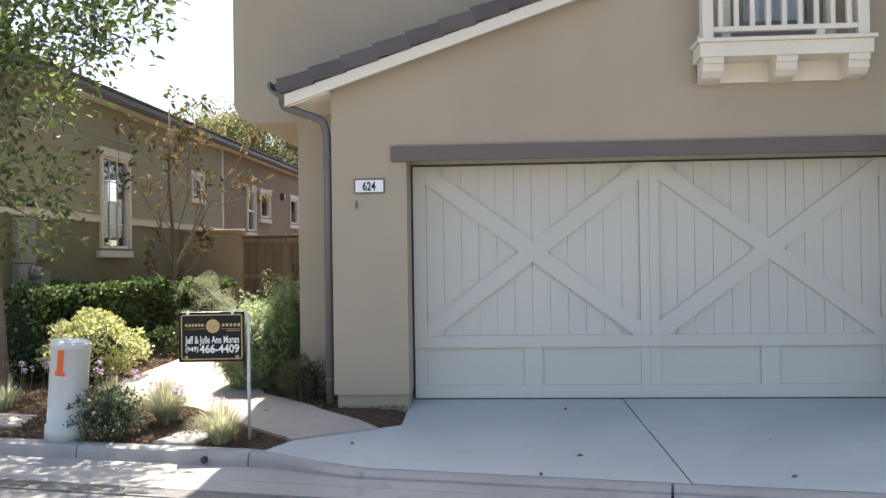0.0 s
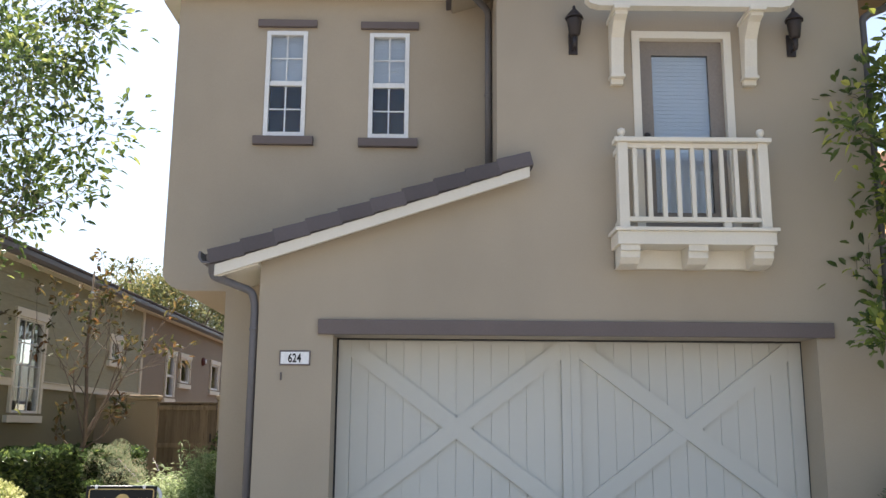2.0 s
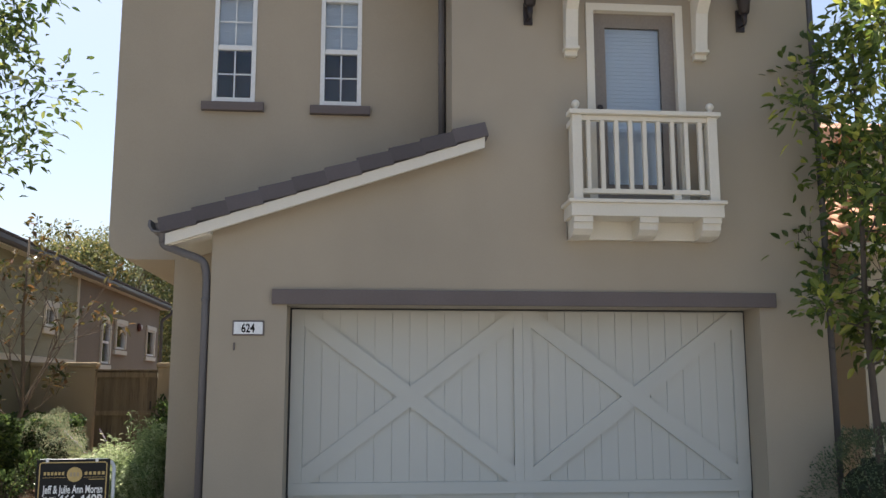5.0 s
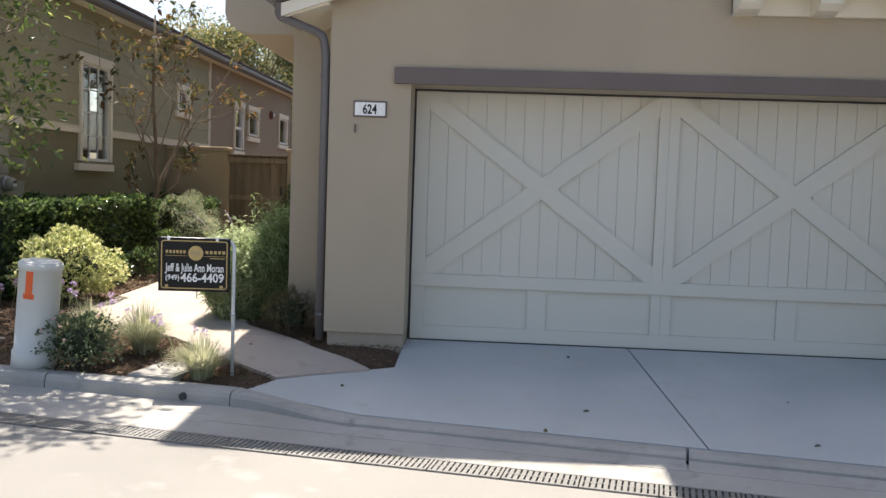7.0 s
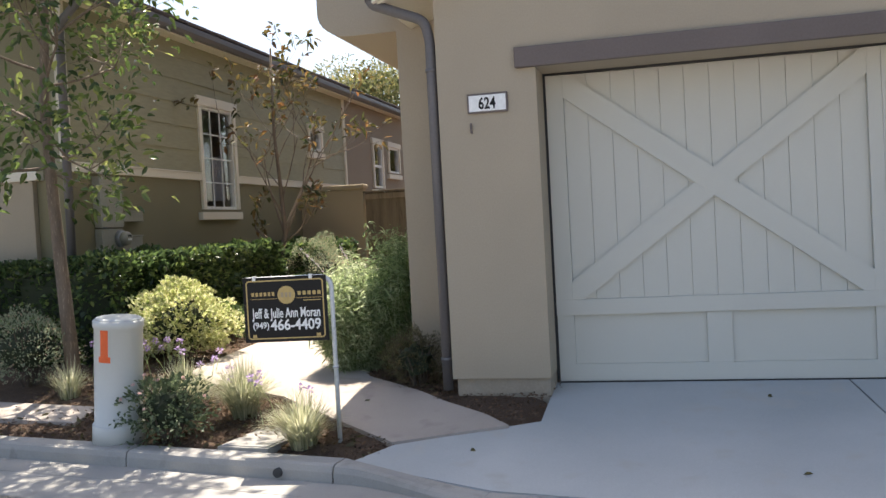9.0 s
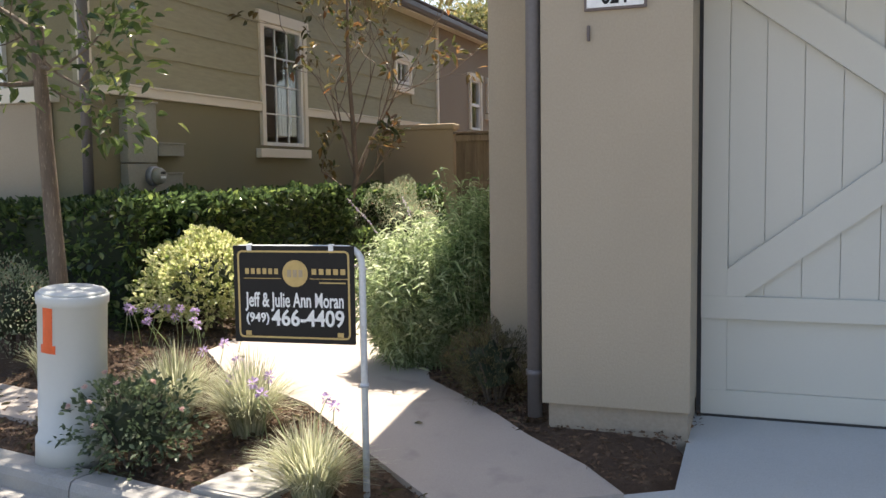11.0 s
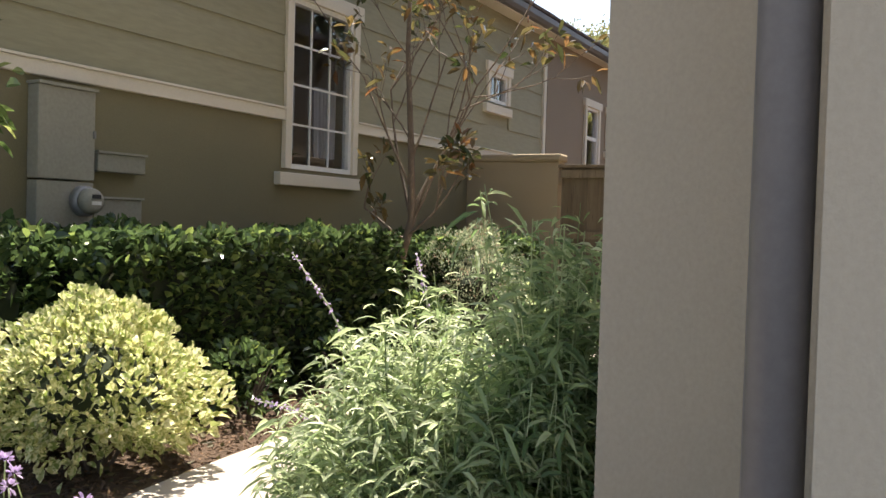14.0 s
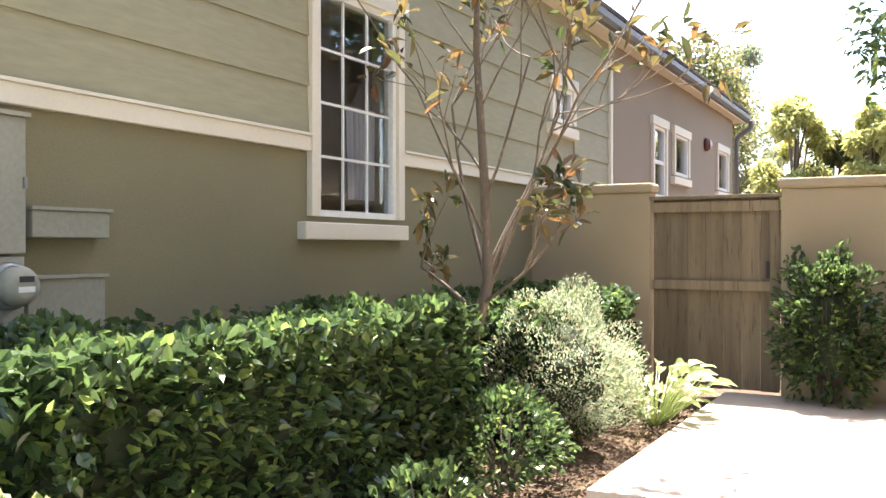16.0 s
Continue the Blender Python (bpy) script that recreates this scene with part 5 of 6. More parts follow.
def bush(name, label, c, rx, ry, h, n, ll, lw, material, seed, category="shrub", z0=0.0, up=0.5, stems=14, flat=0.75, fine=True, droop=0.15, lump=0.22, core=True, group=""):
    """A rounded shrub: leaves and stems round a solid core, dark for the shade inside."""
    rng = np.random.default_rng(seed)
    g = lawn_z(c[0], c[1])
    t = thing(name, label, category, (c[0], c[1], g), group)
    d = dirs(rng, n)
    d[:, 2] = np.where(d[:, 2] < -0.8, -d[:, 2], d[:, 2])
    rad = 0.72 + 0.28 * rng.random(n) ** 0.6
    lum = np.array([noise.noise((float(a) * 2.3 + seed, float(b) * 2.3, float(e) * 2.3)) for a, b, e in d])
    rad *= 1 + lump * 1.6 * lum
    size = np.array([rx, ry, h * 0.5])
    p = d * rad[:, None] * size + np.array([c[0], c[1], g + z0 + h * 0.5])
    p[:, 2] = np.maximum(p[:, 2], g + 0.03)
    way = d + np.array([0, 0, up]) + rng.normal(size=(n, 3)) * 0.55
    foliage("foliage", [leaves(p, way, ll * (0.7 + 0.5 * rng.random(n)), lw * (0.75 + 0.5 * rng.random(n)), fine=fine, droop=droop, rng=rng)], material, t)
    bm = bmesh.new()
    for k in range(stems):
        q = dirs(rng, 1)[0]
        q[2] = abs(q[2]) + 0.4
        q /= np.linalg.norm(q)
        end = Vector((c[0], c[1], g)) + Vector((q[0] * rx * 0.85, q[1] * ry * 0.85, z0 + h * (0.45 + 0.4 * q[2])))
        s = Vector((c[0] + q[0] * 0.05, c[1] + q[1] * 0.05, g - 0.03))
        tube([s, s.lerp(end, 0.5) + Vector((0, 0, 0.04)), end], [0.012, 0.008, 0.004], 5, bm, False)
    part("stem_growth", bm, BARK_DARK, t)["kind"] = "stuff"
    # solid lump behind the leaves, coloured as the shaded inside
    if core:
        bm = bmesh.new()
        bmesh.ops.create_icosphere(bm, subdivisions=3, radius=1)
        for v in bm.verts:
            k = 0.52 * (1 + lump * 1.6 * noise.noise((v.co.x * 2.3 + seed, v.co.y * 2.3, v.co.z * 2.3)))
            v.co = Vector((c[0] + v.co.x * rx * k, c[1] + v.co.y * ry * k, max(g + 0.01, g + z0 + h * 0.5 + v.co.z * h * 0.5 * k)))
        part("shade_core", bm, SHADE_CORE, t)
    return t


def hedge(name, label, x0, x1, y0, y1, top, n, seed):
    """A clipped hedge: leaves all over a box with soft bulges."""
    rng = np.random.default_rng(seed)
    g = lawn_z((x0 + x1) / 2, (y0 + y1) / 2)
    t = thing(name, label, "hedge", ((x0 + x1) / 2, (y0 + y1) / 2, g))
    lx, ly, lz = x1 - x0, y1 - y0, top - g
    areas = np.array([ly * lz, ly * lz * 0.3, lx * lz, lx * lz, lx * ly])
    side = rng.choice(5, n, p=areas / areas.sum())
    u, v = rng.random(n), rng.random(n)
    p = np.empty((n, 3))
    nrm = np.zeros((n, 3))
    for k in range(5):
        s = side == k
        m = s.sum()
        if k < 2:
            p[s] = np.stack([np.full(m, x1 if k == 0 else x0), y0 + ly * u[s], g + lz * v[s]], 1)
            nrm[s] = (1 if k == 0 else -1, 0, 0)
        elif k < 4:
            p[s] = np.stack([x0 + lx * u[s], np.full(m, y0 if k == 2 else y1), g + lz * v[s]], 1)
            nrm[s] = (0, -1 if k == 2 else 1, 0)
        else:
            p[s] = np.stack([x0 + lx * u[s], y0 + ly * v[s], np.full(m, top)], 1)
            nrm[s] = (0, 0, 1)
    bulge = np.array([noise.noise((float(a) * 1.4, float(b) * 1.4, float(c) * 1.4 + seed)) + 0.5 * noise.noise((float(a) * 4, float(b) * 4, float(c) * 4)) for a, b, c in p])
    p += nrm * (0.17 * bulge - 0.06 - 0.12 * rng.random(n) ** 2)[:, None]
    way = nrm * 0.8 + np.array([0, 0, 0.55]) + rng.normal(size=(n, 3)) * 0.65
    foliage("foliage", [leaves(p, way, 0.082 * (0.6 + 0.7 * rng.random(n)), 0.046 * (0.75 + 0.5 * rng.random(n)), fine=True, rng=rng)], LEAF_HEDGE, t)
    # solid box behind the leaves, coloured as the hedge's shaded inside
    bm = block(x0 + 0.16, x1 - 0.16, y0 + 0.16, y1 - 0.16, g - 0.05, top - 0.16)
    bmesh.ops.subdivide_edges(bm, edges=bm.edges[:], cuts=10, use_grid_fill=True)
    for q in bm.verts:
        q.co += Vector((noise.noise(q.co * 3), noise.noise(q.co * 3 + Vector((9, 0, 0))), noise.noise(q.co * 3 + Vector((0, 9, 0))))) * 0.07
    part("shade_core", bm, SHADE_CORE, t)
    return t


hedge("hedge", "dark green clipped hedge along the neighbouring wall", -5.72, -4.62, 2.3, 5.55, 1.13, 16000, 5)
hedge("hedge", "dark green clipped hedge beside the garden wall", -5.72, -4.60, 6.3, 8.9, 1.10, 7000, 6)
hedge("hedge", "shaded dark green hedge in front of the neighbouring house", -10.5, -4.9, 1.65, 2.22, 1.10, 9000, 7)


def grow(rng, start, way, length, radius, depth, bend=0.25, spread=0.75, kids=(2, 3), shrink=0.68, lift=0.25):
    """Limbs as (points, radii), and the twig ends with their directions."""
    limbs, tips = [], []
    pts, d = [Vector(start)], Vector(way).normalized()
    steps = 4
    for i in range(steps):
        d = (d + Vector(rng.normal(size=3)) * bend * 0.35 + Vector((0, 0, lift * 0.12))).normalized()
        pts.append(pts[-1] + d * length / steps)
    limbs.append((pts, [radius * (1 - 0.45 * i / steps) for i in range(steps + 1)]))
    if depth == 0:
        tips.append((pts[-1], d))
        tips.append((pts[-2], (d + Vector(rng.normal(size=3)) * 0.6).normalized()))
        return limbs, tips
    for k in range(int(rng.integers(kids[0], kids[1] + 1))):
        j = int(rng.integers(2, steps + 1)) if k else steps
        nd = (d + Vector(rng.normal(size=3)) * spread + Vector((0, 0, lift))).normalized()
        l2, t2 = grow(rng, pts[j], nd, length * shrink * (0.8 + 0.4 * rng.random()), radius * 0.55, depth - 1, bend, spread, kids, shrink, lift)
        limbs += l2
        tips += t2
    return limbs, tips


def tree(name, label, base, trunk, radius, limbs_at, seed, leaf, ll, lw, material, bark, per=9, depth=2, first=1.2, spread=0.75, cloud=0.14, fine=False, up=0.2, lift=0.25, kids=(2, 3), droop=0.2):
    """trunk: points of the stem; limbs_at: (share of the stem's length, direction, length)."""
    rng = np.random.default_rng(seed)
    t = thing(name, label, "tree", base)
    pts = [Vector(base) + Vector(p) for p in trunk]
    part("trunk", tube(pts, [radius * (1 - 0.75 * i / (len(pts) - 1)) for i in range(len(pts))], 12), bark, t)
    bm, tips = bmesh.new(), []
    for share, way, length in limbs_at:
        f = share * (len(pts) - 1)
        k = min(int(f), len(pts) - 2)
        s = pts[k].lerp(pts[k + 1], f - k)
        l2, t2 = grow(rng, s, way, length, radius * 0.42 * (1.1 - share), depth, spread=spread, lift=lift, kids=kids)
        for p, r in l2:
            tube(p, [max(v, 0.003) for v in r], 5, bm, False)
        tips += t2
    part("branching", bm, bark, t)["kind"] = "stuff"
    base_p, ways = [], []
    for p, d in tips:
        off = rng.normal(size=(per, 3)) * cloud
        base_p.append(np.array(p)[None] + off)
        ways.append(np.array(d)[None] * 0.5 + off / (cloud + 1e-6) * 0.5 + rng.normal(size=(per, 3)) * 0.5 + np.array([0, 0, up]))
    b, w = np.concatenate(base_p), np.concatenate(ways)
    n = len(b)
    foliage("crown", [leaves(b, w, ll * (0.6 + 0.6 * rng.random(n)), lw * (0.7 + 0.5 * rng.random(n)), fine=fine, droop=droop, rng=rng)], material, t)
    return t


def ring(n, seed, z, length, tilt=0.35, share=(0.4, 1.0)):
    rng = np.random.default_rng(seed)
    return [(share[0] + (share[1] - share[0]) * (i + rng.random()) / n, (math.cos(i * 2.4 + seed), math.sin(i * 2.4 + seed), tilt + 0.5 * rng.random()), length * (0.7 + 0.5 * rng.random())) for i in range(n)]


# street tree beside the kerb, and the two young trees beside the drive
tree("street_tree", "slender street tree with glossy sparse leaves", (-4.86, 0.80, -0.15), [(0, 0, -0.1), (-0.06, 0.0, 0.9), (-0.13, 0.02, 1.8), (-0.15, 0, 2.8), (-0.06, 0, 4.0), (0.1, 0.05, 5.2), (0.2, 0.1, 6.4)], 0.075,
     ring(19, 3, 0, 1.1, 0.25, (0.46, 0.98)) + [(0.42, (0.8, -0.4, -0.15), 0.62), (0.40, (-0.6, -0.5, -0.1), 0.5)], 11, None, 0.125, 0.054, LEAF_TREE, BARK, per=19, depth=2, cloud=0.16, fine=True, kids=(3, 4))
tree("young_tree", "young tree with bright green leaves beside the drive", (5.95, -0.5, -0.2), [(0, 0, -0.1), (0.02, 0, 1.2), (-0.02, 0, 2.6), (0.03, 0, 4.0), (0.05, 0, 5.4)], 0.05,
     ring(15, 5, 0, 0.5, 0.1, (0.36, 1.0)), 21, None, 0.15, 0.064, LEAF_TREE_R, BARK_DARK, per=6, depth=2, cloud=0.11, fine=True, kids=(3, 4))
tree("young_tree", "taller young tree with bright green leaves", (6.62, -0.6, -0.2), [(0, 0, -0.1), (0.03, 0, 1.5), (-0.02, 0, 3.2), (0.03, 0, 4.9), (0.0, 0, 6.6)], 0.06,
     ring(20, 8, 0, 0.72, 0.2, (0.30, 1.0)), 22, None, 0.15, 0.064, LEAF_TREE_R, BARK_DARK, per=7, depth=2, cloud=0.12, fine=True, kids=(3, 4))
# multi-stemmed magnolia in the bed by the wall
tree("magnolia", "thin multi-stemmed magnolia with bronze leaf tips", (-4.82, 5.75, 0.0), [(-0.15, 0.15, -0.05), (-0.15, 0.15, 0.38), (-0.06, 0.15, 0.85), (0.06, 0.15, 1.26), (0.03, 0.14, 2.0), (-0.03, 0.15, 2.8), (-0.01, 0.15, 4.1)], 0.06,
     [(0.47, (0.55, 0.0, 0.9), 1.15), (0.5, (0.38, -0.1, 1.0), 1.35), (0.49, (-0.4, 0.1, 1.0), 1.3), (0.52, (0.2, 0.35, 1.0), 1.2), (0.56, (-0.25, -0.4, 1.0), 1.1), (0.62, (0.45, 0.1, 1.0), 1.0), (0.42, (-0.8, -0.2, 0.45), 0.5), (0.44, (0.8, -0.35, 0.5), 0.55), (0.66, (-0.6, 0.2, 0.8), 0.8), (0.75, (0.5, -0.2, 0.8), 0.7), (0.82, (-0.5, -0.2, 0.8), 0.7), (0.9, (0.4, 0.3, 0.9), 0.6)], 31, None, 0.15, 0.056, LEAF_MAG, BARK, per=4, depth=2, cloud=0.022, fine=True, spread=0.55, kids=(2, 3), up=0.1, lift=0.35)

bush("variegated_bush", "yellow-cream variegated rounded shrub", (-4.32, 1.95), 0.56, 0.52, 0.82, 3400, 0.066, 0.038, LEAF_VAR, 41, up=0.7, lump=0.27)
bush("variegated_bush", "dark low shrub under a yellow one", (-4.75, 2.25), 0.3, 0.3, 0.4, 500, 0.05, 0.03, LEAF_HEDGE, 42)
bush("grey_shrub", "grey-green fine-leaved shrub with dry tips", (-4.60, 6.70), 0.60, 0.55, 1.08, 14000, 0.034, 0.012, LEAF_GREY, 43, fine=False, up=0.9, lump=0.3)
bush("grey_shrub", "grey-green shrub beside the kerb path", (-5.35, 0.75), 0.48, 0.45, 0.75, 3000, 0.04, 0.014, LEAF_GREY, 44, fine=False)
bush("gate_shrub", "dark glossy shrub against the garden wall", (-2.98, 9.0), 0.42, 0.26, 1.36, 3000, 0.075, 0.036, LEAF_HEDGE, 45, z0=0.0, lump=0.4)
bush("rosemary", "dry brownish low shrub at the wall foot", (-1.24, 0.44), 0.27, 0.26, 0.46, 3000, 0.034, 0.006, LEAF_DRY, 46, fine=False, up=1.2, lump=0.5)
bush("rosemary", "dry brownish low shrub at the wall foot", (-1.42, 0.74), 0.22, 0.2, 0.34, 1500, 0.034, 0.006, LEAF_DRY, 52, fine=False, up=1.2, lump=0.5)
bush("flowering_shrub", "dark leafy low shrub with small pink flowers", (-2.86, -0.86), 0.33, 0.28, 0.50, 1500, 0.042, 0.02, LEAF_OLIVE, 47, lump=0.45)
bush("drive_shrub", "grey-green fine-leaved shrub beside the drive", (6.08, -0.35), 0.72, 0.6, 1.30, 7000, 0.042, 0.017, LEAF_OLIVE, 48, fine=False)
bush("low_shrub", "loose small-leaved plant under the hedge", (-4.42, 3.2), 0.26, 0.30, 0.46, 420, 0.07, 0.032, LEAF_HEDGE, 49, core=False, stems=8)
bush("low_shrub", "loose small-leaved plant under the hedge", (-4.36, 4.3), 0.26, 0.34, 0.42, 420, 0.07, 0.032, LEAF_HEDGE, 50, core=False, stems=8)
bush("low_shrub", "spreading small-leaved plant at the magnolia foot", (-4.46, 5.5), 0.36, 0.46, 0.60, 1300, 0.06, 0.028, LEAF_HEDGE, 51, core=False, stems=8)


def tropical(c, n, seed):
    rng = np.random.default_rng(seed)
    g = lawn_z(*c)
    t = thing("broadleaf_plant", "low plant with large yellow-green leaves", "plant", (*c, g))
    for k in range(n):
        a, tilt = k * 2.4, 0.35 + 0.9 * rng.random()
        w = np.array([[math.cos(a) * tilt, math.sin(a) * tilt, 1.0]])
        s = Vector((c[0], c[1], g)) + Vector((*[0.06 * v for v in w[0][:2]], 0))
        e = s + Vector(w[0]).normalized() * (0.25 + 0.36 * rng.random())
        v, f = leaves(np.array([e[:]]), w * np.array([1, 1, 0.45]), 0.21, 0.085, rng=rng, droop=0.45)
        ob = mesh_part("leaf", v.tolist(), f, LEAF_BIG, t)
        part("stalk", tube([s, e], 0.005, 5), LEAF_BIG, t)
tropical((-4.18, 7.8), 80, 3)


def grass(name, label, c, n, h, spread, seed, material=LEAF_GRASS, group="striped grass tufts"):
    rng = np.random.default_rng(seed)
    g = lawn_z(*c)
    t = thing(name, label, "grass tuft", (*c, g), group)
    verts, faces = [], []
    for k in range(n):
        a, lean = rng.random() * math.tau, rng.random() ** 0.7
        r0 = 0.09 * rng.random()
        d = np.array([math.cos(a), math.sin(a), 0])
        side = np.array([-math.sin(a), math.cos(a), 0]) * (0.003 + 0.0035 * rng.random())
        hh = h * (0.65 + 0.5 * rng.random())
        o = len(verts)
        for i in range(5):
            s = i / 4
            p = np.array([c[0], c[1], g - 0.01]) + d * (r0 + spread * lean * s ** 1.6) + np.array([0, 0, hh * (s - 0.55 * lean * s ** 2.2)])
            w = side * (1 - s) ** 0.6
            verts += [tuple(p - w), tuple(p + w)]
        for i in range(4):
            faces.append((o + 2 * i, o + 2 * i + 1, o + 2 * i + 3, o + 2 * i + 2))
    ob = mesh_part("tuft", verts, faces, material, t)
    ob["kind"] = "stuff"
    return t


grass("grass_tuft", "cream-striped ornamental grass in the bed", (-2.50, -0.32), 1000, 0.52, 0.43, 61)
grass("grass_tuft", "cream-striped ornamental grass in the bed", (-3.10, -0.18), 850, 0.52, 0.42, 62)
grass("grass_tuft", "cream-striped ornamental grass at the sign post", (-1.70, -1.02), 850, 0.44, 0.36, 63)
grass("grass_tuft", "grey-green grass beside the path", (-4.6, 0.35), 220, 0.42, 0.3, 64)


def garlic(c, seed, n=3):
    """Thin stalks with loose lilac flower heads."""
    rng = np.random.default_rng(seed)
    g = lawn_z(*c)
    t = thing("lilac_flowers", "thin stalks with loose lilac flower heads", "flowers", (*c, g), "lilac flowers in the bed")
    for k in range(n):
        s = Vector((c[0] + 0.1 * rng.normal(), c[1] + 0.1 * rng.normal(), g - 0.01))
        e = s + Vector((0.10 * rng.normal(), 0.10 * rng.normal(), 0.24 + 0.14 * rng.random()))
        stalk = part("stalk", tube([s, s.lerp(e, 0.5) + Vector((0.01, 0, 0.02)), e], 0.003, 5), LEAF_SALVIA, t)
        m = 22
        w = dirs(rng, m)
        w[:, 2] += 0.5
        v, f = leaves(np.array(e)[None] + w * 0.012, w, 0.032, 0.013, rng=rng)
        mesh_part("flower_head", v.tolist(), f, PETAL, stalk, "lilac flower head")
for i, c in enumerate([(-3.95, 1.25), (-4.15, 1.2), (-4.4, 1.25), (-3.7, 1.0), (-4.65, 1.15), (-2.25, -0.45), (-2.05, -0.5), (-3.1, 0.25), (-4.85, 0.95)]):
    garlic(c, 70 + i)
pf = np.random.default_rng(9)
pink = bpy.data.objects["flowering_shrub"]
for k in range(9):
    d = dirs(pf, 1)[0]
    d[2] = abs(d[2])
    d[1] = -abs(d[1])
    p = np.array([-2.86, -0.86, 0.0]) + d * np.array([0.34, 0.30, 0.22]) + np.array([0, 0, 0.05])
    w = dirs(pf, 8) * 0.6 + d
    v, f = leaves(np.repeat(p[None], 8, 0), w, 0.03, 0.02, rng=pf)
    mesh_part("flower", v.tolist(), f, PETAL_PINK, pink, "small pale pink flower")


def salvia(c, seed, stems, rx, ry, h, material):
    rng = np.random.default_rng(seed)
    g = lawn_z(*c)
    t = thing("mexican_sage", "tall loose grey-green sage bush with narrow leaves", "shrub", (*c, g))
    bm, B, W, LL = bmesh.new(), [], [], []
    for k in range(stems):
        a, r = rng.random() * math.tau, rng.random() ** 0.5
        s = Vector((c[0] + 0.42 * rx * r * math.cos(a), c[1] + 0.42 * ry * r * math.sin(a), g - 0.02))
        hh = h * ((0.48 if h < 1.25 else 0.62) + (0.50 if h < 1.25 else 0.37) * rng.random()) * (1.08 - 0.42 * r * r)
        if k < 22 and h > 1.25:
            hh = h * (0.95 + 0.17 * rng.random())
        e = Vector((c[0] + rx * r * math.cos(a), c[1] + ry * r * math.sin(a), g + hh))
        mid = s.lerp(e, 0.5) + Vector((0.05 * rng.normal(), 0.05 * rng.normal(), 0.06))
        pts = [s, s.lerp(mid, 0.5), mid, mid.lerp(e, 0.5) + Vector((0, 0, 0.015)), e]
        tube(pts, [0.0032, 0.003, 0.0024, 0.002, 0.0015], 5, bm, False)
        m = 62
        for i in range(m):
            f = (0.10 + 0.90 * (i / m) ** 0.8) * 4
            j = min(int(f), 3)
            p = pts[j].lerp(pts[j + 1], f - j)
            b = i * 2.4 + rng.random()
            B.append((p.x + 0.028 * rng.normal(), p.y + 0.028 * rng.normal(), p.z + 0.02 * rng.normal())), W.append((math.cos(b) + rng.normal() * 0.25, math.sin(b) + rng.normal() * 0.25, 0.35 + 0.45 * rng.normal())), LL.append(0.094 * (0.45 + 0.75 * rng.random()))
    part("stem_growth", bm, LEAF_SALVIA, t)["kind"] = "stuff"
    LL = np.array(LL)
    foliage("foliage", [leaves(np.array(B), np.array(W), LL, LL * 0.155, fine=True, droop=0.5, rng=rng)], material, t)
    return t


sage = salvia((-2.02, 1.20), 81, 410, 0.45, 0.54, 1.10, LEAF_SALVIA)
sage2 = salvia((-1.64, 1.28), 82, 200, 0.28, 0.44, 1.255, LEAF_SHADED_SAGE)
def spike(a, b, parent, seed):
    rng = np.random.default_rng(seed)
    a, b = Vector(a), Vector(b)
    mid = a.lerp(b, 0.5) + Vector((0, 0, 0.03))
    sp = part("flower_stem", tube([a, mid, b], [0.004, 0.003, 0.002], 5), LEAF_SALVIA, parent)
    n = 60
    P = np.array([a.lerp(mid, k / n * 2)[:] if k < n / 2 else mid.lerp(b, k / n * 2 - 1)[:] for k in range(n)])
    v, f = leaves(P[18:], dirs(rng, n)[18:], 0.014, 0.009, rng=rng)
    mesh_part("flower_spike", v.tolist(), f, PETAL, sp, "faded lilac flower spike")
spike((-2.2, 1.1, 0.75), (-2.60, 1.25, 1.12), sage, 1)
spike((-2.1, 1.35, 0.85), (-2.32, 1.62, 1.12), sage, 2)
spike((-2.2, 0.95, 0.6), (-2.56, 1.0, 0.66), sage, 3)

# ---------- far trees and the house on the other side ----------
def far_tree(c, h, r, seed, material, label, n=10500, ll=0.22):
    rng = np.random.default_rng(seed)
    t = thing("distant_tree", label, "tree", (*c, 0), "trees beyond the gardens")
    part("trunk", tube([(c[0], c[1], -0.2), (c[0] + 0.1, c[1], h * 0.35), (c[0], c[1] + 0.1, h * 0.75)], [0.2, 0.14, 0.05], 8), BARK, t)
    bm = bmesh.new()
    cl = []
    for k in range(26):
        d = dirs(rng, 1)[0]
        p = Vector((c[0] + d[0] * r * 0.8, c[1] + d[1] * r * 0.8, h * 0.62 + d[2] * h * 0.34))
        tube([(c[0], c[1], h * (0.3 + 0.3 * rng.random())), Vector((c[0], c[1], p.z)).lerp(p, 0.6), p], [0.05, 0.03, 0.012], 5, bm, False)
        cl.append((p, r * (0.22 + 0.22 * rng.random())))
    part("branching", bm, BARK, t)["kind"] = "stuff"
    P = []
    for p, q in cl:
        m = n // len(cl)
        P.append(np.array(p)[None] + dirs(rng, m) * (q * rng.random(m) ** 0.45)[:, None])
    P = np.concatenate(P)
    foliage("crown", [leaves(P, dirs(rng, len(P)) + np.array([0, 0, -0.2]), ll * (0.6 + 0.7 * rng.random(len(P))), ll * 0.4, fine=False, rng=rng)], material, t)
OLIVE_TEXT, YELLOW_TEXT, GREY_TEXT = "tall olive-green tree beyond the gardens", "yellow-green sunlit tree beyond the gardens", "tall hazy grey-green tree far beyond the gardens"
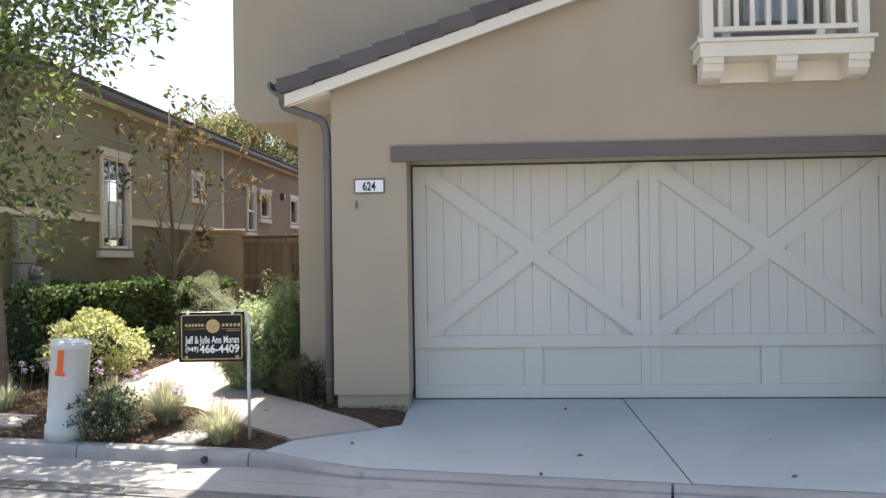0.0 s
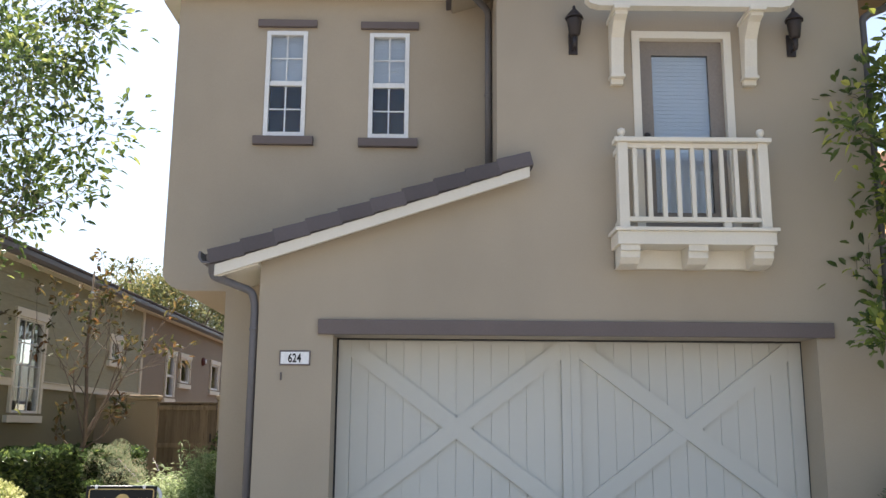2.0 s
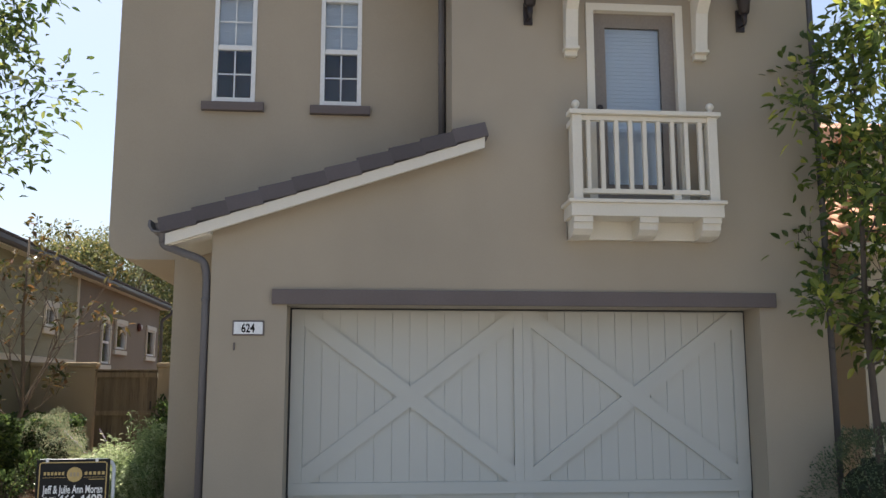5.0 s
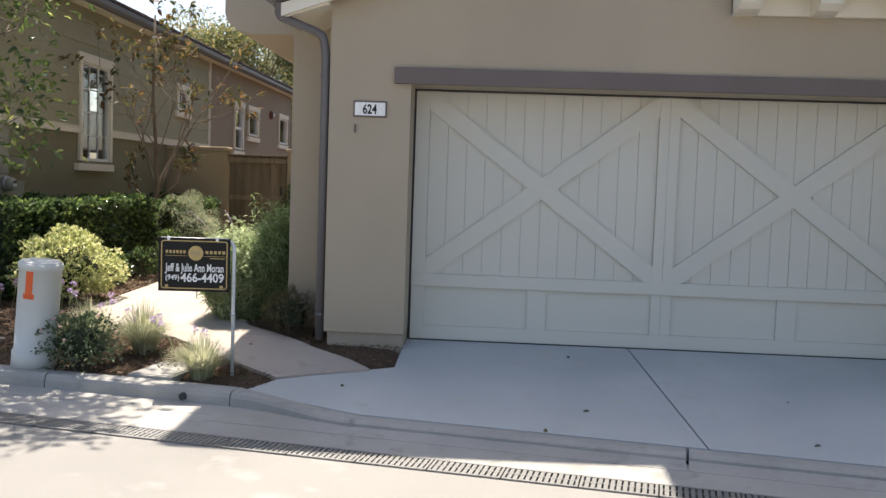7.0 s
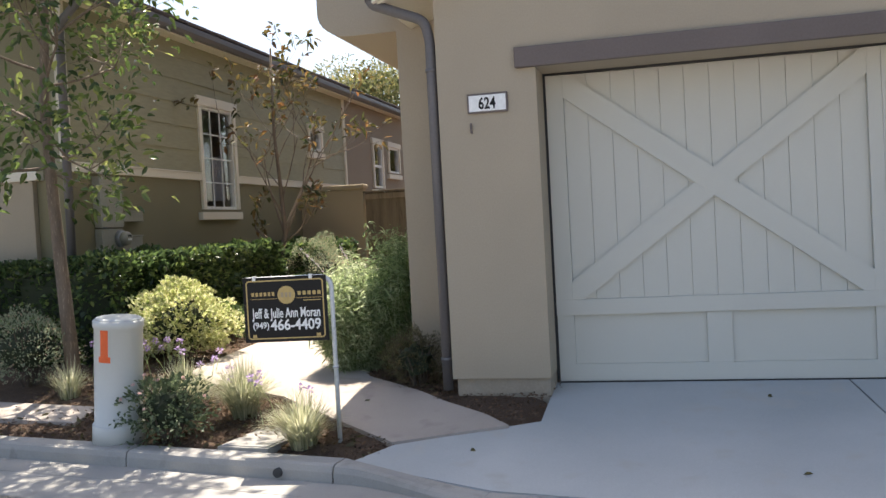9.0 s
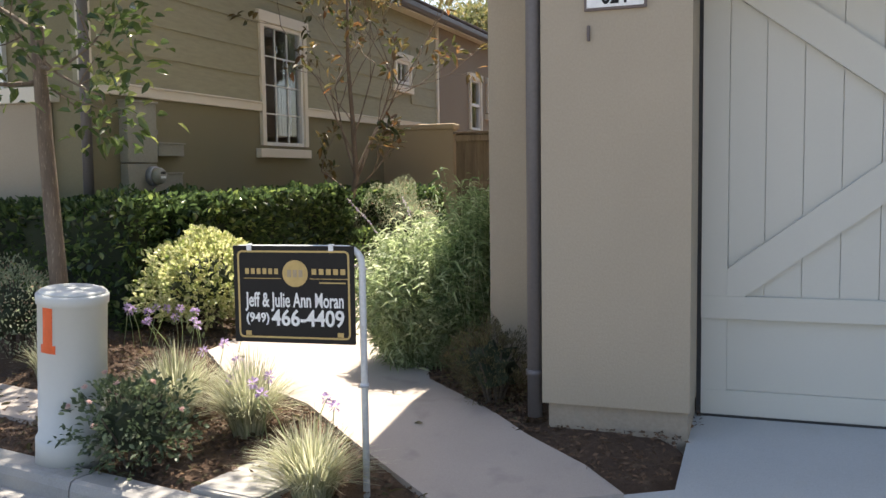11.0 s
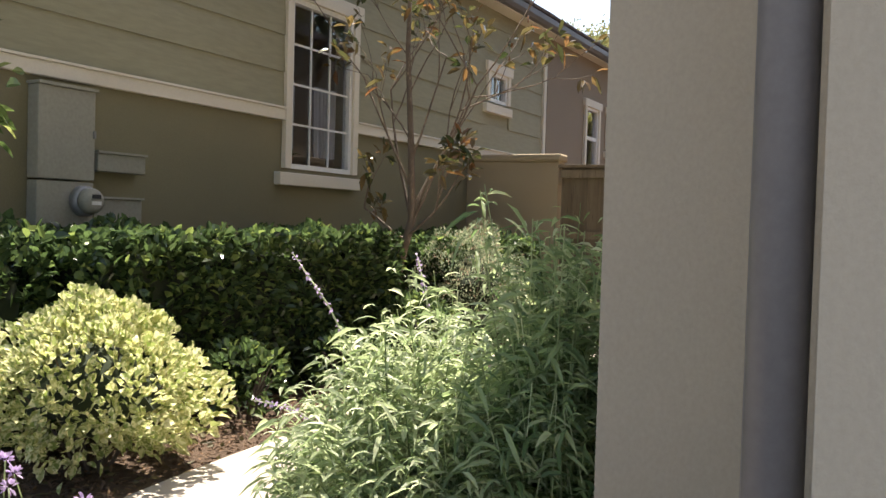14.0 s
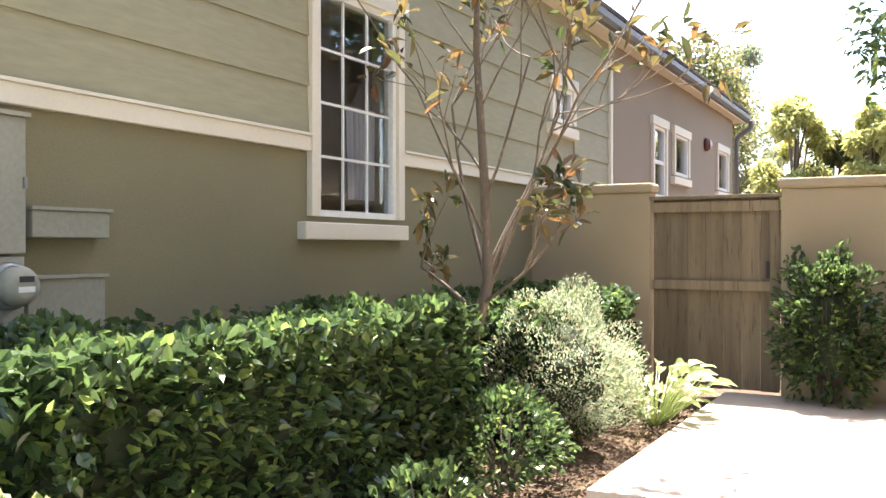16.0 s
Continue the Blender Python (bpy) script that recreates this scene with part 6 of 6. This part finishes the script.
for i, (x, y, h, r, mt, lb) in enumerate([(-9.6, 40, 10.4, 2.3, LEAF_FAR_G, GREY_TEXT), (-12.3, 41, 9.8, 2.8, LEAF_FAR_G, GREY_TEXT), (-5.35, 26, 5.5, 0.95, LEAF_FAR_Y, YELLOW_TEXT), (-3.5, 26, 5.2, 0.9, LEAF_FAR_Y, YELLOW_TEXT), (-4.5, 27, 4.4, 1.1, LEAF_FAR, OLIVE_TEXT), (-1.8, 26, 4.6, 1.3, LEAF_FAR_Y, YELLOW_TEXT), (-9.5, 30, 8.4, 2.6, LEAF_FAR, OLIVE_TEXT), (-12.6, 33, 8.6, 3.2, LEAF_FAR, OLIVE_TEXT), (1.5, 31, 6, 2.5, LEAF_FAR, OLIVE_TEXT), (-1.1, 15.5, 13.0, 2.7, LEAF_TREE, "dark overhanging garden tree")]):
    far_tree((x, y), h, r, 90 + i, mt, lb)

rn = thing("far_side_house", "cream stucco house with terracotta tile roof", "house", (10, 6, 0))
part("wall", pierced("x", 7.6, 7.8, 2.5, 14, -0.2, 3.6, []), CREAM_WALL, rn)
part("wall", pierced("y", 2.5, 2.7, 7.8, 16, -0.2, 3.6, [(8.3, 9.2, 1.1, 2.3)]), CREAM_WALL, rn)
part("upper_wall", block(8.9, 16, 4.4, 14, 3.6, 5.6), CREAM_WALL, rn)
part("roof", prism([(2.05, 3.55), (2.05, 3.62), (4.6, 4.75), (4.6, 3.55)], "x", 7.1, 16), TERRACOTTA, rn)
part("upper_roof", prism([(3.9, 5.6), (3.9, 5.68), (9, 7.4), (14.4, 5.6)], "x", 8.4, 16.4), TERRACOTTA, rn)
part("fascia", block(7.12, 16, 2.08, 2.13, 3.42, 3.55), TRIM, rn)
tile_mesh = None
for r in range(22):
    for k in range(6):
        if tile_mesh is None:
            ob = part("roof_tile", tube([(0, 0, 0.05), (0, 0.44, 0.22)], [0.10, 0.085], 8), TERRACOTTA, rn)
            tile_mesh = ob.data
        else:
            ob = new("roof_tile", tile_mesh)
            ob.parent, ob.matrix_parent_inverse = rn, rn.matrix_basis.inverted()
        ob.matrix_basis = pose(7.2 + r * 0.26, 1.98 + k * 0.42, 3.60 + k * 0.186)
w9 = thing("window_9", "white-framed window in a cream wall", "window", (8.75, 2.5, 1.1), kind="structure")
bm = bmesh.new()
for a in ((8.3, 8.37, 1.1, 2.3), (9.13, 9.2, 1.1, 2.3), (8.37, 9.13, 1.1, 1.17), (8.37, 9.13, 2.23, 2.3)):
    block(a[0], a[1], 2.46, 2.58, a[2], a[3], bm)
part("window_frame", bm, WHITE, w9)
part("pane", block(8.37, 9.13, 2.52, 2.53, 1.17, 2.23), GLASS, w9).visible_shadow = False
part("window_sill", block(8.22, 9.28, 2.4, 2.52, 1.0, 1.09, bevel=0.008), TRIM, w9)

# ---------- bark chips and fallen leaves ----------
def scatter(name, label, category, material, spots, n, size, seed, fine=False):
    rng = np.random.default_rng(seed)
    P = []
    for (x0, x1, y0, y1) in spots:
        m = int(n * (x1 - x0) * (y1 - y0))
        for x, y in zip(x0 + (x1 - x0) * rng.random(m), y0 + (y1 - y0) * rng.random(m)):
            if street_n(x, y) > -0.17 or on_walk(x, y) or (y < 0.16 and x > drive_left(y) - 0.02 and x < 5.1):
                continue
            P.append((x, y, lawn_z(x, y) + 0.012 + 0.012 * rng.random()))
    P = np.array(P)
    w = rng.normal(size=P.shape)
    w[:, 2] *= 0.3
    v, f = leaves(P, w, size * (0.5 + rng.random(len(P))), size * 0.45, fold=0.2, fine=fine, droop=0.0, rng=rng)
    ob = mesh_part(name, v.tolist(), f, material)
    return tagged(ob, label, category, kind="stuff")


def on_walk(x, y):
    if y > 5.3:
        return -3.95 < x < -2.4
    inside = False
    poly = WL + WR[::-1]
    j = len(poly) - 1
    for i in range(len(poly)):
        (xi, yi), (xj, yj) = poly[i], poly[j]
        if (yi > y) != (yj > y) and x < (xj - xi) * (y - yi) / (yj - yi) + xi:
            inside = not inside
        j = i
    return inside


scatter("bark_chips", "loose brown bark chips over the beds", "mulch", CHIP, [(-5.0, -0.9, -1.4, 1.6), (-2.6, 0.0, -0.6, 1.5), (-4.9, -3.9, 1.4, 8.8), (5.1, 7, -2, 0.2)], 900, 0.035, 95)
scatter("fallen_leaves", "dry fallen leaves on the beds", "leaf litter", LEAF_DRY, [(-5.0, -0.9, -1.4, 1.6), (-4.9, -3.9, 1.4, 8.8)], 60, 0.06, 96, True)
rng = np.random.default_rng(97)
for i, (x, y) in enumerate([(1.55, -1.61), (1.25, -2.1), (3.28, -1.17), (3.13, -2.2), (1.57, -0.06), (-0.42, -1.17), (-1.55, -0.1)]):
    z = (drive_z2(x, y) if x > -0.5 else walk_z(x, y)) + 0.004
    v, f = leaves(np.array([[x, y, z]]), np.array([[math.cos(i * 2.1), math.sin(i * 2.1), 0.1]]), 0.055, 0.03, rng=rng, droop=0.0)
    ob = tagged(mesh_part("fallen_leaf", v.tolist(), f, LEAF_DRY), "single dry leaf on the concrete", "leaf", "leaves on the concrete")
